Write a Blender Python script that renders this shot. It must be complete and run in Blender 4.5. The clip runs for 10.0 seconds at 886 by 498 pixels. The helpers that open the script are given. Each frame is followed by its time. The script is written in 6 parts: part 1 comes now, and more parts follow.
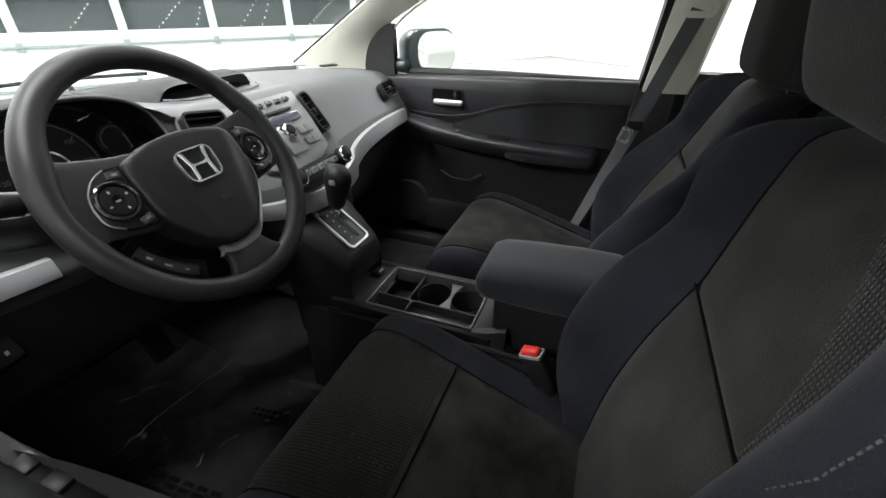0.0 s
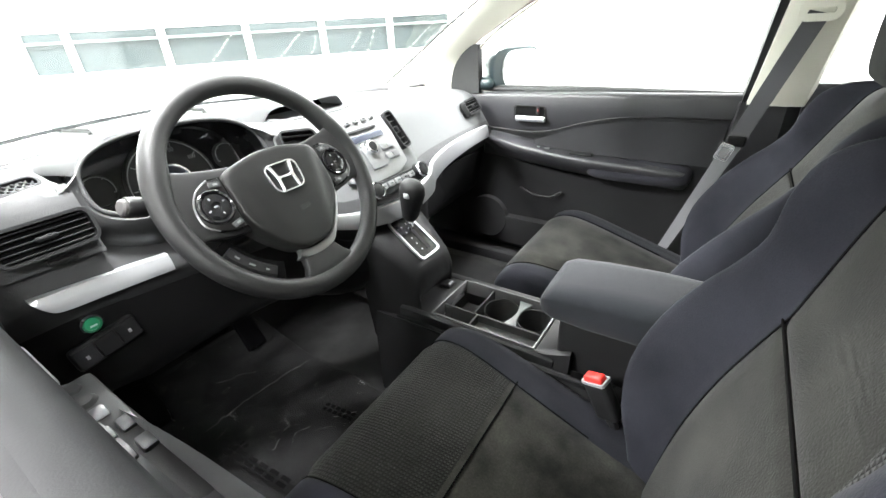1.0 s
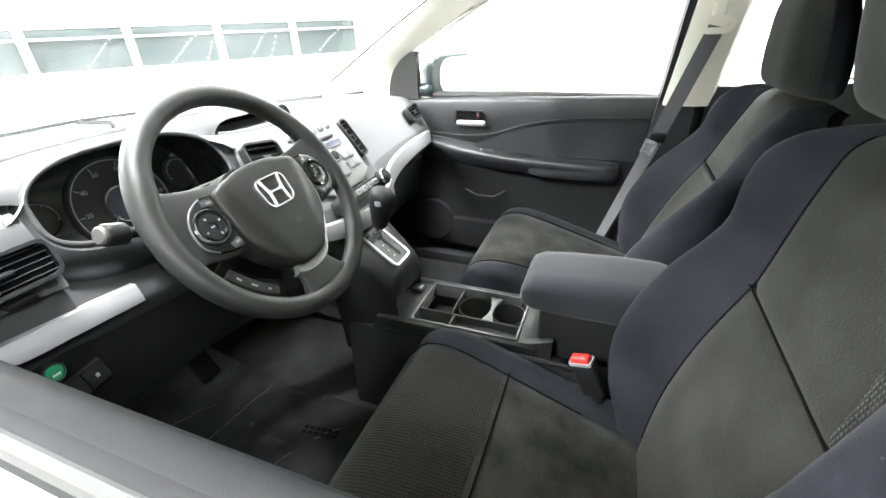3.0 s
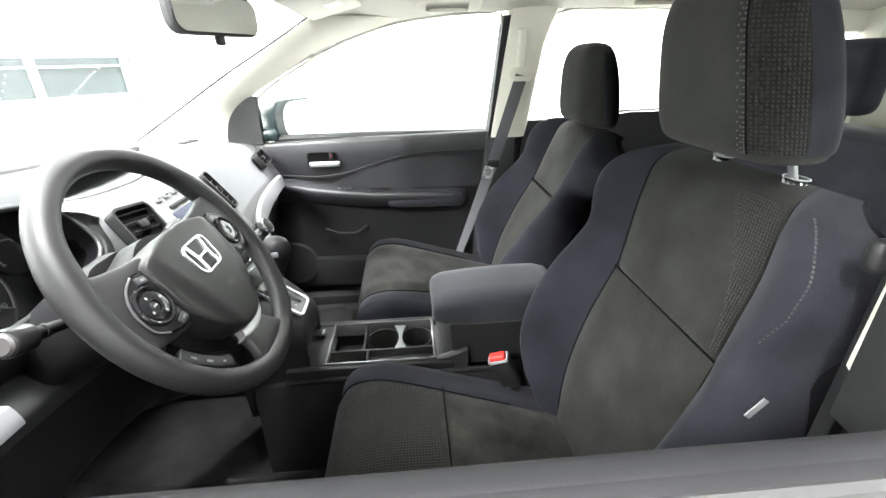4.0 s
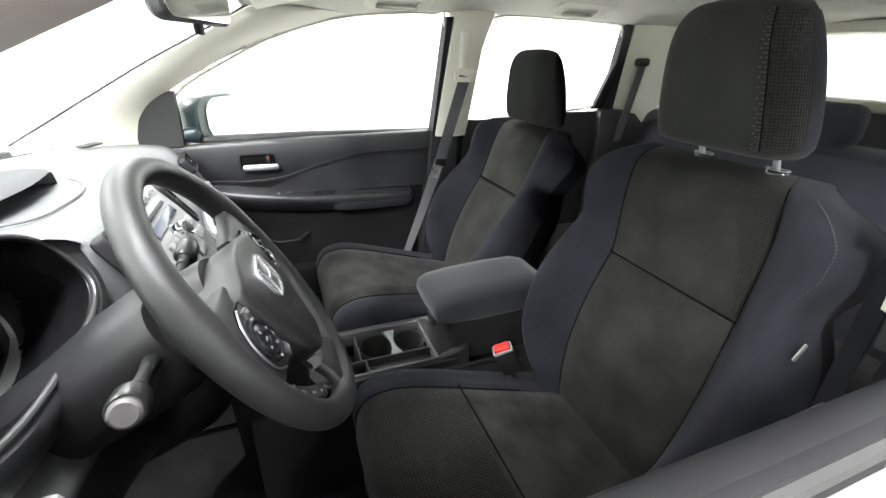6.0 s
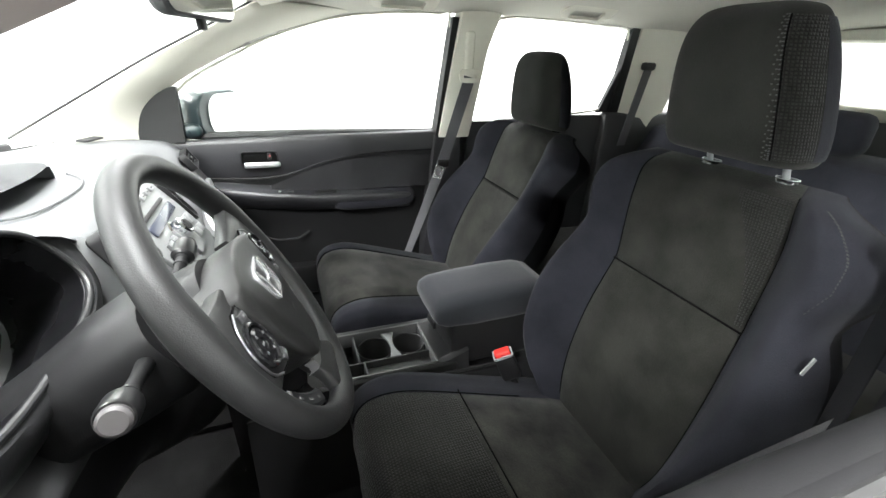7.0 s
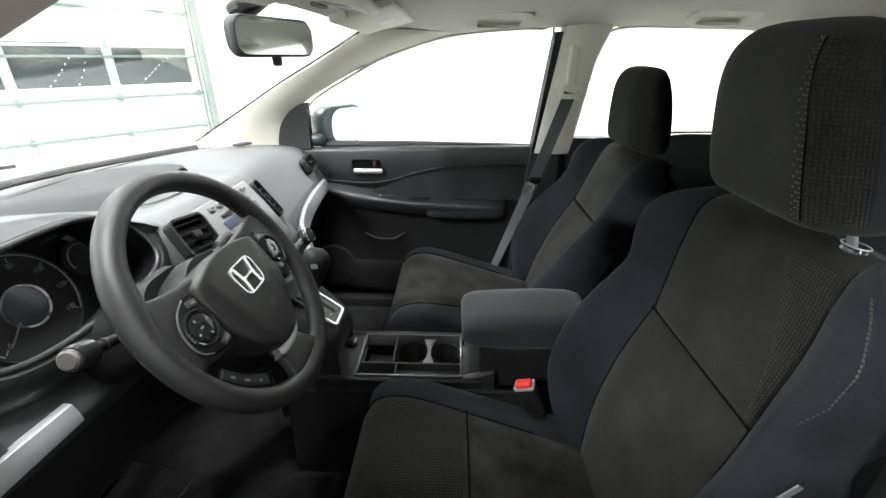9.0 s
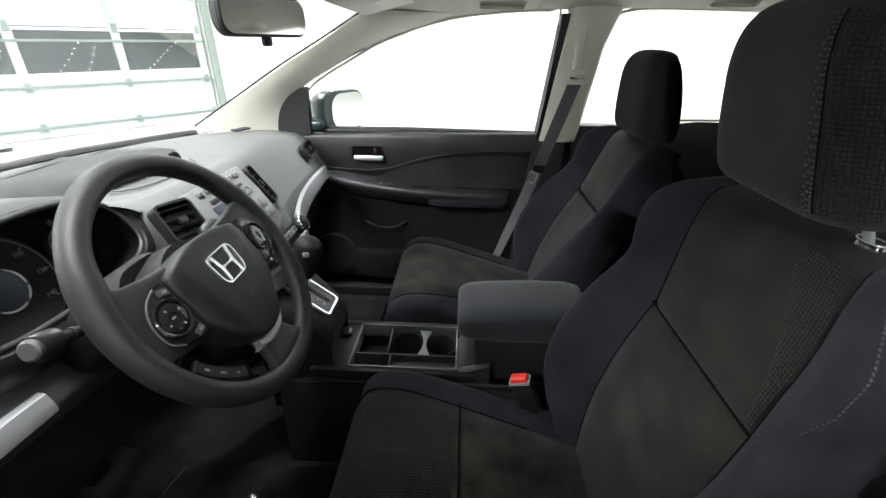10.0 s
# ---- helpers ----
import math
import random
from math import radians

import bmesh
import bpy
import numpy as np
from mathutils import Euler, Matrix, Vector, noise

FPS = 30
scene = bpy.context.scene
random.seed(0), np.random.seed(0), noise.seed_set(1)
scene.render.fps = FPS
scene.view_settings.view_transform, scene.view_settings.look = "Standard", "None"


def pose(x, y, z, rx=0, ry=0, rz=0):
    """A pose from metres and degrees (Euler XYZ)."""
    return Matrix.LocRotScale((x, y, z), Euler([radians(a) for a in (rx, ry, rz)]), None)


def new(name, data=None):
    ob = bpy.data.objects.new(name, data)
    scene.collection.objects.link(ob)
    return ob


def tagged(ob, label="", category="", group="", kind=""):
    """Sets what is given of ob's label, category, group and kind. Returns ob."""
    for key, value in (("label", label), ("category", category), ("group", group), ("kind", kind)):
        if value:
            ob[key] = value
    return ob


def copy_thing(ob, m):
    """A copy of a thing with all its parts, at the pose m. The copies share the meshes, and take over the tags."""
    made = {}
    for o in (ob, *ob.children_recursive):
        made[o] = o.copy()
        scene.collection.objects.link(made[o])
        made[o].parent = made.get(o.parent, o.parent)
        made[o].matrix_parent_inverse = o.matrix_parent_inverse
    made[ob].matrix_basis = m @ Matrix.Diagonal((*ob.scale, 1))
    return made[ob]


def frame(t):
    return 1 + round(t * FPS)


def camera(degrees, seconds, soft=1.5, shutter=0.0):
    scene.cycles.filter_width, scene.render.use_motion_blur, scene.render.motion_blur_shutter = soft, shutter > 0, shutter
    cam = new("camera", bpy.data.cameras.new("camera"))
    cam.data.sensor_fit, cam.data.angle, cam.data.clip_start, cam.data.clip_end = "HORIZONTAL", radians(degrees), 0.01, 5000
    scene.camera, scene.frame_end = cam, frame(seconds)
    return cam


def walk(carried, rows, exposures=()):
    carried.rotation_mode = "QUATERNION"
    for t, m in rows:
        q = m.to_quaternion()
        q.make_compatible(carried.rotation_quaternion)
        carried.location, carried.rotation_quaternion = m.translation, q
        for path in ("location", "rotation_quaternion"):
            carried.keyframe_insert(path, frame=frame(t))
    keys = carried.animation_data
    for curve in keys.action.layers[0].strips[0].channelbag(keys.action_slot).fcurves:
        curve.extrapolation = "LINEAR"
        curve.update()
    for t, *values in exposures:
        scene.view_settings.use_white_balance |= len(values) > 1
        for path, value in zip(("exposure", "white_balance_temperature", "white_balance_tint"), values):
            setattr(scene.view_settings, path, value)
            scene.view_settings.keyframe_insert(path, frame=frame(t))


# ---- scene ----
cam = camera(92.6, 10.0)
METRES = 1.0
CAR = Matrix(((0.36200, 0.80319, 0.47313, -0.75944), (-0.93217, 0.30989, 0.18713, -0.49982), (0.00368, -0.50878, 0.86089, 1.22543), (0, 0, 0, 1)))
ROWS = [
    (0.0, 0.0, 0.0, 0.0, 0.0, 0.0, 0.0),
    (0.5, 0.0294, 0.0024, -0.0004, 7.83, 1.2, -1.9),
    (1.0, 0.0415, -0.0051, -0.0011, 11.58, 1.73, -3.24),
    (1.5, 0.0461, -0.0132, -0.002, 12.97, 2.49, -3.65),
    (2.0, 0.0466, -0.0191, -0.0015, 13.44, 2.88, -3.97),
    (3.5, -0.1804, -0.0485, -0.0044, -10.92, 2.79, 7.96),
    (4.0, -0.2608, -0.0606, 0.0115, -22.13, 3.62, 13.87),
    (4.5, -0.3309, -0.0032, 0.0309, -28.81, 2.48, 16.79),
    (5.0, -0.4318, 0.0449, 0.0751, -34.72, -0.72, 19.05),
    (5.5, -0.4785, 0.0533, 0.0891, -37.66, -1.3, 19.39),
    (7.0, -0.4708, 0.0665, 0.0977, -38.42, -1.39, 17.71),
    (7.5, -0.436, 0.0548, 0.0883, -33.24, -0.17, 17.07),
    (8.0, -0.3608, -0.0279, 0.0633, -24.79, 3.73, 13.74),
    (8.5, -0.3041, -0.0907, 0.0604, -19.6, 4.79, 9.73),
    (9.0, -0.2505, -0.0769, 0.0638, -17.38, 4.17, 9.53),
    (9.5, -0.2175, -0.0634, 0.0613, -16.56, 2.74, 9.21),
    (10.0, -0.2142, -0.0582, 0.0628, -16.25, 2.87, 8.7),
]
EXPOSURES = [(0.0, -0.72), (0.6, 1.02), (1.2, 1.13), (2.2, 1.08), (3.4, 1.12), (4.0, 1.06), (4.5, 0.80), (5.5, 0.42), (7.0, 0.4), (8.0, 0.38), (8.6, 0.12), (9.2, -0.36), (10.0, -0.52)]
walk(cam, [(t, CAR @ pose(METRES * x, METRES * y, METRES * z, 90 + pitch, roll, yaw)) for t, x, y, z, yaw, pitch, roll in ROWS], EXPOSURES)

# ---- light ----
GARAGE = Matrix(((0.824, 0.566, 0, 4.357), (-0.566, 0.824, 0, 5.704), (0, 0, 1, 0), (0, 0, 0, 1)))
LAMP_POWER = 480.0
world = bpy.data.worlds.new("world")
world.use_nodes = True
world.node_tree.nodes["Background"].inputs[0].default_value = (0.9, 0.95, 1.0, 1)
world.node_tree.nodes["Background"].inputs[1].default_value = 0.3
scene.world = world
# Assumed ceiling lights, out of view; uneven powers balance the cabin's brightness
LAMPS = [(u, v) for u in (-5.2, -0.6, 4.2) for v in (-11.5, -7.4, -2.6)]
for u, v in LAMPS:
    data = bpy.data.lights.new("ceiling_light", "AREA")
    data.shape, data.size, data.size_y, data.energy, data.color = "RECTANGLE", 2.4, 0.5, LAMP_POWER * {-2.6: 0.85 if u > -5 else 1.7, -7.4: 1.35 if u > -5 else 1.6, -11.5: 0.45 if u > -5 else 0.2}[v], (0.98, 0.99, 1.0)
    lamp = new("ceiling_light_lamp", data)
    lamp.matrix_world = GARAGE @ pose(u, v, 4.25)

# ---- materials ----
def material(name, color, rough=0.6, metal=0.0, bump=0.0, scale=60.0, vary=0.15, coarse=6.0, pattern="noise", sheen=0.0, coat=0.0, spec=0.5, stretch=(1, 1, 1)):
    """A surface with grain, a coarser drift of tone and fine relief."""
    m = bpy.data.materials.new(name)
    m.use_nodes = True
    nt = m.node_tree
    b = nt.nodes["Principled BSDF"]
    b.inputs["Metallic"].default_value = metal
    b.inputs["Specular IOR Level"].default_value = spec
    b.inputs["Sheen Weight"].default_value = sheen
    b.inputs["Coat Weight"].default_value = coat
    co = nt.nodes.new("ShaderNodeTexCoord")
    big = nt.nodes.new("ShaderNodeTexNoise")
    big.inputs["Scale"].default_value, big.inputs["Detail"].default_value = coarse, 5
    nt.links.new(co.outputs["Object"], big.inputs["Vector"])
    ramp = nt.nodes.new("ShaderNodeMapRange")
    ramp.inputs["From Min"].default_value, ramp.inputs["From Max"].default_value = 0.3, 0.7
    ramp.inputs["To Min"].default_value, ramp.inputs["To Max"].default_value = 1 - vary, 1 + vary
    nt.links.new(big.outputs["Fac"], ramp.inputs["Value"])
    if pattern == "noise":
        fine = nt.nodes.new("ShaderNodeTexNoise")
        fine.inputs["Scale"].default_value, fine.inputs["Detail"].default_value = scale, 3
        out = fine.outputs["Fac"]
    else:
        fine = nt.nodes.new("ShaderNodeTexVoronoi")
        fine.inputs["Scale"].default_value = scale
        if pattern == "cells":
            fine.inputs["Randomness"].default_value = 0.08
        out = fine.outputs["Distance"]
    flat = nt.nodes.new("ShaderNodeVectorMath")
    flat.operation = "MULTIPLY"
    flat.inputs[1].default_value = stretch
    nt.links.new(co.outputs["Object"], flat.inputs[0])
    nt.links.new(flat.outputs["Vector"], fine.inputs["Vector"])
    tone = nt.nodes.new("ShaderNodeMapRange")
    tone.inputs["To Min"].default_value, tone.inputs["To Max"].default_value = 1 - vary * 0.7, 1 + vary * 0.7
    nt.links.new(out, tone.inputs["Value"])
    mul = nt.nodes.new("ShaderNodeMath")
    mul.operation = "MULTIPLY"
    nt.links.new(ramp.outputs["Result"], mul.inputs[0])
    nt.links.new(tone.outputs["Result"], mul.inputs[1])
    scale_col = nt.nodes.new("ShaderNodeVectorMath")
    scale_col.operation = "SCALE"
    scale_col.inputs[0].default_value = color
    nt.links.new(mul.outputs[0], scale_col.inputs["Scale"])
    nt.links.new(scale_col.outputs["Vector"], b.inputs["Base Color"])
    rr = nt.nodes.new("ShaderNodeMapRange")
    rr.inputs["To Min"].default_value, rr.inputs["To Max"].default_value = max(0.02, rough - 0.08), min(1, rough + 0.08)
    nt.links.new(big.outputs["Fac"], rr.inputs["Value"])
    nt.links.new(rr.outputs["Result"], b.inputs["Roughness"])
    if bump:
        bp = nt.nodes.new("ShaderNodeBump")
        bp.inputs["Strength"].default_value, bp.inputs["Distance"].default_value = bump, 0.002
        nt.links.new(out, bp.inputs["Height"])
        nt.links.new(bp.outputs["Normal"], b.inputs["Normal"])
    return m


def glass(name, tint, gloss=0.03, base=0.03):
    m = bpy.data.materials.new(name)
    m.use_nodes = True
    nt = m.node_tree
    nt.nodes.remove(nt.nodes["Principled BSDF"])
    clear, shine, mix = nt.nodes.new("ShaderNodeBsdfTransparent"), nt.nodes.new("ShaderNodeBsdfGlossy"), nt.nodes.new("ShaderNodeMixShader")
    face = nt.nodes.new("ShaderNodeLayerWeight")
    face.inputs["Blend"].default_value = 0.5
    power = nt.nodes.new("ShaderNodeMath")
    power.operation = "POWER"
    power.inputs[1].default_value = 5.0
    nt.links.new(face.outputs["Facing"], power.inputs[0])
    fres = nt.nodes.new("ShaderNodeMath")
    fres.operation, fres.use_clamp = "MULTIPLY_ADD", True
    fres.inputs[1].default_value, fres.inputs[2].default_value = 0.6, base
    nt.links.new(power.outputs[0], fres.inputs[0])
    clear.inputs["Color"].default_value = (*tint, 1)
    shine.inputs["Roughness"].default_value = gloss
    nt.links.new(fres.outputs[0], mix.inputs[0])
    nt.links.new(clear.outputs[0], mix.inputs[1])
    nt.links.new(shine.outputs[0], mix.inputs[2])
    nt.links.new(mix.outputs[0], nt.nodes["Material Output"].inputs["Surface"])
    return m


def weave(name, dark, light, size, rough=0.9):
    """A knit with a regular raised dot, laid out along the cloth's own width and length."""
    m = bpy.data.materials.new(name)
    m.use_nodes = True
    nt = m.node_tree
    b = nt.nodes["Principled BSDF"]
    b.inputs["Roughness"].default_value, b.inputs["Specular IOR Level"].default_value, b.inputs["Sheen Weight"].default_value = rough, 0.15, 0.12
    co, cell = nt.nodes.new("ShaderNodeTexCoord"), nt.nodes.new("ShaderNodeTexVoronoi")
    cell.voronoi_dimensions, cell.distance = "2D", "CHEBYCHEV"
    cell.inputs["Scale"].default_value, cell.inputs["Randomness"].default_value = 1.0 / size, 0.16
    nt.links.new(co.outputs["UV"], cell.inputs["Vector"])
    worn = nt.nodes.new("ShaderNodeTexNoise")
    worn.inputs["Scale"].default_value, worn.inputs["Detail"].default_value = 30, 4
    nt.links.new(co.outputs["Object"], worn.inputs["Vector"])
    dot = nt.nodes.new("ShaderNodeMapRange")
    dot.inputs["From Min"].default_value, dot.inputs["From Max"].default_value = 0.08, 0.46
    dot.inputs["To Min"].default_value, dot.inputs["To Max"].default_value = 1.0, 0.0
    nt.links.new(cell.outputs["Distance"], dot.inputs["Value"])
    fade = nt.nodes.new("ShaderNodeMath")
    fade.operation = "MULTIPLY"
    nt.links.new(dot.outputs["Result"], fade.inputs[0])
    nt.links.new(worn.outputs["Fac"], fade.inputs[1])
    mix = nt.nodes.new("ShaderNodeMix")
    mix.data_type = "RGBA"
    mix.inputs[6].default_value, mix.inputs[7].default_value = (*dark, 1), (*light, 1)
    nt.links.new(fade.outputs[0], mix.inputs[0])
    nt.links.new(mix.outputs[2], b.inputs["Base Color"])
    bp = nt.nodes.new("ShaderNodeBump")
    bp.inputs["Strength"].default_value, bp.inputs["Distance"].default_value = 0.6, 0.002
    nt.links.new(dot.outputs["Result"], bp.inputs["Height"])
    nt.links.new(bp.outputs["Normal"], b.inputs["Normal"])
    return m


FABRIC = material("olive_charcoal_knit", (0.0259, 0.0259, 0.0224), 0.9, bump=0.45, scale=420, vary=0.42, coarse=14, sheen=0.14, spec=0.15)
# Darker copy of the seat knit, the headrest's shade put into its colour
HEADSHADE = material("shaded_headrest_cloth", (0.0190, 0.0190, 0.0172), 0.92, bump=0.3, scale=420, vary=0.22, coarse=14, sheen=0.06, spec=0.1)
FABRIC_DOT = weave("woven_charcoal_band", (0.0150, 0.0150, 0.0138), (0.048, 0.047, 0.043), 0.0046)
FABRIC_GRID = weave("dotted_charcoal_knit", (0.0165, 0.0165, 0.0145), (0.046, 0.045, 0.040), 0.0056)
STITCH = material("grey_stitching", (0.042, 0.042, 0.042), 0.8, vary=0.1)
SUEDE = material("brushed_charcoal_knit", (0.0288, 0.0282, 0.0234), 0.92, bump=0.25, scale=300, vary=0.72, coarse=15, sheen=0.22, spec=0.12)
BOLSTER = material("navy_black_cloth", (0.0297, 0.0304, 0.0386), 0.9, bump=0.3, scale=500, vary=0.3, coarse=9, sheen=0.08, spec=0.12)
# Near-black cloth that paints in the shade on seat sides and driver belt
SHADECLOTH = material("shaded_black_cloth", (0.0080, 0.0082, 0.0098), 0.9, bump=0.3, scale=500, vary=0.25, coarse=9, sheen=0.04, spec=0.1)
ARMCLOTH = material("slate_cloth", (0.0166, 0.0180, 0.0216), 0.85, bump=0.3, scale=600, vary=0.15, coarse=8, sheen=0.14, spec=0.15)
DASH = material("grained_grey_plastic", (0.088, 0.0905, 0.0918), 0.56, bump=0.25, scale=700, vary=0.06, coarse=5, spec=0.22)
DARK = material("grained_black_plastic", (0.0105, 0.0105, 0.0109), 0.48, bump=0.12, scale=650, vary=0.12, coarse=6, spec=0.22)
PADCLOTH = material("black_pad_cloth", (0.0144, 0.0144, 0.0186), 0.85, bump=0.25, scale=500, vary=0.15, coarse=8, sheen=0.08, spec=0.15)
# Paler copy of the webbing, light on the lower strand put into its colour
LITBELT = material("lit_grey_webbing", (0.17, 0.17, 0.178), 0.7, bump=0.4, scale=700, vary=0.1)
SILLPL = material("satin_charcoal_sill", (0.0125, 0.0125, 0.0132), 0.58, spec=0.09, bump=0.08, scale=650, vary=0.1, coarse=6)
DOORPL = material("charcoal_door_plastic", (0.0217, 0.0217, 0.0239), 0.44, bump=0.15, scale=650, vary=0.1, coarse=6)
DOORCLOTH = material("door_insert_cloth", (0.046, 0.046, 0.049), 0.85, bump=0.3, scale=500, vary=0.15, coarse=8, sheen=0.2, spec=0.2)
WHEELPL = material("steering_wheel_rubber", (0.0150, 0.0150, 0.0152), 0.44, spec=0.32, bump=0.2, scale=800, vary=0.08, coarse=7)
HUBPL = material("steering_hub_plastic", (0.0150, 0.0150, 0.0147), 0.42, spec=0.3, bump=0.2, scale=800, vary=0.08, coarse=7)
PODPL = material("satin_black_pod", (0.0095, 0.0095, 0.0098), 0.30, spec=0.4, vary=0.05)
TRIMMET = material("satin_dark_metal", (0.30, 0.30, 0.305), 0.30, metal=0.9, vary=0.05)
DASHDARK = material("grained_charcoal_plastic", (0.016, 0.0163, 0.0168), 0.40, spec=0.4, bump=0.25, scale=700, vary=0.06, coarse=5)
FACEPL = material("grained_dark_grey_plastic", (0.038, 0.0385, 0.0392), 0.50, spec=0.3, bump=0.25, scale=700, vary=0.06, coarse=5)
DASHMID = material("grained_mid_grey_plastic", (0.045, 0.0457, 0.0465), 0.58, spec=0.2, bump=0.25, scale=700, vary=0.06, coarse=5)
EMBLEM = material("bright_emblem_metal", (0.80, 0.81, 0.82), 0.25, metal=0.75, vary=0.02)
BOWL = material("smooth_black_plastic", (0.010, 0.010, 0.011), 0.28, vary=0.05)
CAPGREY = material("pale_grey_cap", (0.050, 0.047, 0.047), 0.5, vary=0.06)
GLOSS = material("gloss_black_plastic", (0.012, 0.012, 0.013), 0.12, vary=0.05)
HOLLOW = material("dull_black", (0.004, 0.004, 0.004), 1.0, vary=0.05, spec=0.02)
VOID = material("matt_black", (0.013, 0.013, 0.013), 0.7, vary=0.05)
SILVER = material("satin_silver_trim", (0.50, 0.51, 0.52), 0.32, metal=0.75, bump=0.05, scale=900, vary=0.05, coarse=4)
CHROME = material("chrome", (0.85, 0.86, 0.87), 0.08, metal=1.0, vary=0.02)
SWITCHPL = material("dark_switch_plastic", (0.040, 0.041, 0.043), 0.4, bump=0.1, scale=600, vary=0.08)
GREYPAD = material("grey_rubber_pad", (0.16, 0.165, 0.165), 0.6, bump=0.2, scale=300, vary=0.1)
LINER = material("pale_headliner_cloth", (0.5084, 0.5002, 0.4510), 0.92, bump=0.3, scale=400, vary=0.05, coarse=3, spec=0.2)
PILLAR = material("cream_pillar_plastic", (0.6256, 0.6118, 0.5336), 0.6, bump=0.2, scale=600, vary=0.05, coarse=3)
CARPET = material("black_carpet", (0.018, 0.018, 0.018), 0.95, bump=1.0, scale=350, vary=0.35, coarse=12, spec=0.1)
BELT = material("charcoal_webbing", (0.075, 0.075, 0.082), 0.75, bump=0.4, scale=700, vary=0.1)
RED = material("red_buckle_plastic", (0.62, 0.03, 0.025), 0.35, vary=0.05)
LOCKRED = material("dull_red_mark", (0.20, 0.02, 0.02), 0.5, vary=0.05)
WHITE = material("white_print", (0.75, 0.75, 0.73), 0.6, vary=0.05)
# Glow for the beads that stand in for pane reflections
REFLECTDOT = bpy.data.materials.new("reflection_glow")
REFLECTDOT.use_nodes = True
REFLECTDOT.node_tree.nodes["Principled BSDF"].inputs["Emission Color"].default_value = (1, 0.98, 0.94, 1)
REFLECTDOT.node_tree.nodes["Principled BSDF"].inputs["Emission Strength"].default_value = 1.6
GREYINK = material("pale_grey_print", (0.2250, 0.2250, 0.2325), 0.6, vary=0.05)
GREEN = material("green_button", (0.03, 0.30, 0.14), 0.3, vary=0.05)
PAINT = material("champagne_car_paint", (0.46, 0.44, 0.42), 0.28, metal=0.35, vary=0.01, coat=0.6)
# Pillar paint with the shade on it already mixed into the colour
SHADEPAINT = material("shaded_pillar_paint", (0.20, 0.172, 0.165), 0.55, vary=0.04, spec=0.25)
BLACKSEAL = material("black_sponge_seal", (0.005, 0.005, 0.0055), 0.9, vary=0.1, spec=0.04)
TEAL = material("dark_teal_paint", (0.016, 0.028, 0.031), 0.3, vary=0.05, coat=0.4)
RUBBER = material("black_rubber_seal", (0.015, 0.015, 0.015), 0.6, vary=0.1)
MIRROR = material("mirror_glass", (0.86, 0.88, 0.87), 0.015, metal=1.0, vary=0.0)
SCREEN = material("dark_display", (0.045, 0.050, 0.068), 0.15, vary=0.05)
GLINTFILM = material("pale_crease_glint", (0.085, 0.085, 0.085), 0.16, bump=0.6, scale=90, vary=0.5, coarse=40, spec=0.6)
PANE = glass("clear_pane", (0.96, 0.985, 0.97))
FILMSHEET = glass("film_sheet", (0.90, 0.90, 0.90), 0.05, 0.018)
LENS = glass("smoked_lens", (0.55, 0.56, 0.57))
WALLM = material("white_painted_wall", (0.80, 0.81, 0.80), 0.7, bump=0.2, scale=40, vary=0.04, coarse=1.5)
DOORW = material("white_steel_door", (0.66, 0.69, 0.68), 0.5, bump=0.05, scale=30, vary=0.03, coarse=1.0)
STRUT = material("galvanised_strut", (0.20, 0.24, 0.23), 0.5, metal=0.2, vary=0.1)
STILE = material("grey_green_stile", (0.44, 0.49, 0.475), 0.5, vary=0.05)
DUSK = material("dark_garage_pane", (0.030, 0.040, 0.042), 0.2, vary=0.25, coarse=0.6)
CONCRETE = material("pale_sealed_concrete", (0.45, 0.45, 0.43), 0.5, bump=0.2, scale=25, vary=0.12, coarse=1.2)
LAMPGLOW = bpy.data.materials.new("lamp_diffuser")
LAMPGLOW.use_nodes = True
LAMPGLOW.node_tree.nodes["Principled BSDF"].inputs["Emission Color"].default_value = (1, 0.985, 0.95, 1)
LAMPGLOW.node_tree.nodes["Principled BSDF"].inputs["Emission Strength"].default_value = 4.0


# ---- building tools ----
def part(name, bm, mat, parent=None, label="", sharp=35.0):
    """Links a bmesh as one mesh object, under a thing or a part."""
    me = bpy.data.meshes.new(name)
    bmesh.ops.recalc_face_normals(bm, faces=bm.faces)
    bm.to_mesh(me)
    bm.free()
    me.materials.append(mat)
    me.shade_smooth()
    me.set_sharp_from_angle(angle=radians(sharp))
    ob = new(name, me)
    if parent is not None:
        ob.parent = parent
    if label:
        tagged(ob, label)
    return ob


def thing(name, label, category, at=(0, 0, 0), group="", kind=""):
    ob = new(name)
    ob.empty_display_size = 0.05
    ob.location = at
    return tagged(ob, label, category, group, kind)


def rbox(x, y, z, sx, sy, sz, r=0.005, seg=2, m=None):
    """A block of that size about its centre, all its edges rounded."""
    bm = bmesh.new()
    bmesh.ops.create_cube(bm, size=1.0)
    bmesh.ops.scale(bm, vec=(sx, sy, sz), verts=bm.verts)
    r = min(r, 0.49 * min(sx, sy, sz))
    bmesh.ops.bevel(bm, geom=list(bm.edges), offset=r, segments=seg, profile=0.5, affect="EDGES")
    bmesh.ops.transform(bm, matrix=Matrix.Translation((x, y, z)) @ (m if m is not None else Matrix()), verts=bm.verts)
    return bm


def join(*bms):
    out = bms[0]
    for b in bms[1:]:
        me = bpy.data.meshes.new("tmp")
        b.to_mesh(me)
        out.from_mesh(me)
        b.free()
        bpy.data.meshes.remove(me)
    return out


def moved(bm, m):
    bmesh.ops.transform(bm, matrix=m, verts=bm.verts)
    return bm


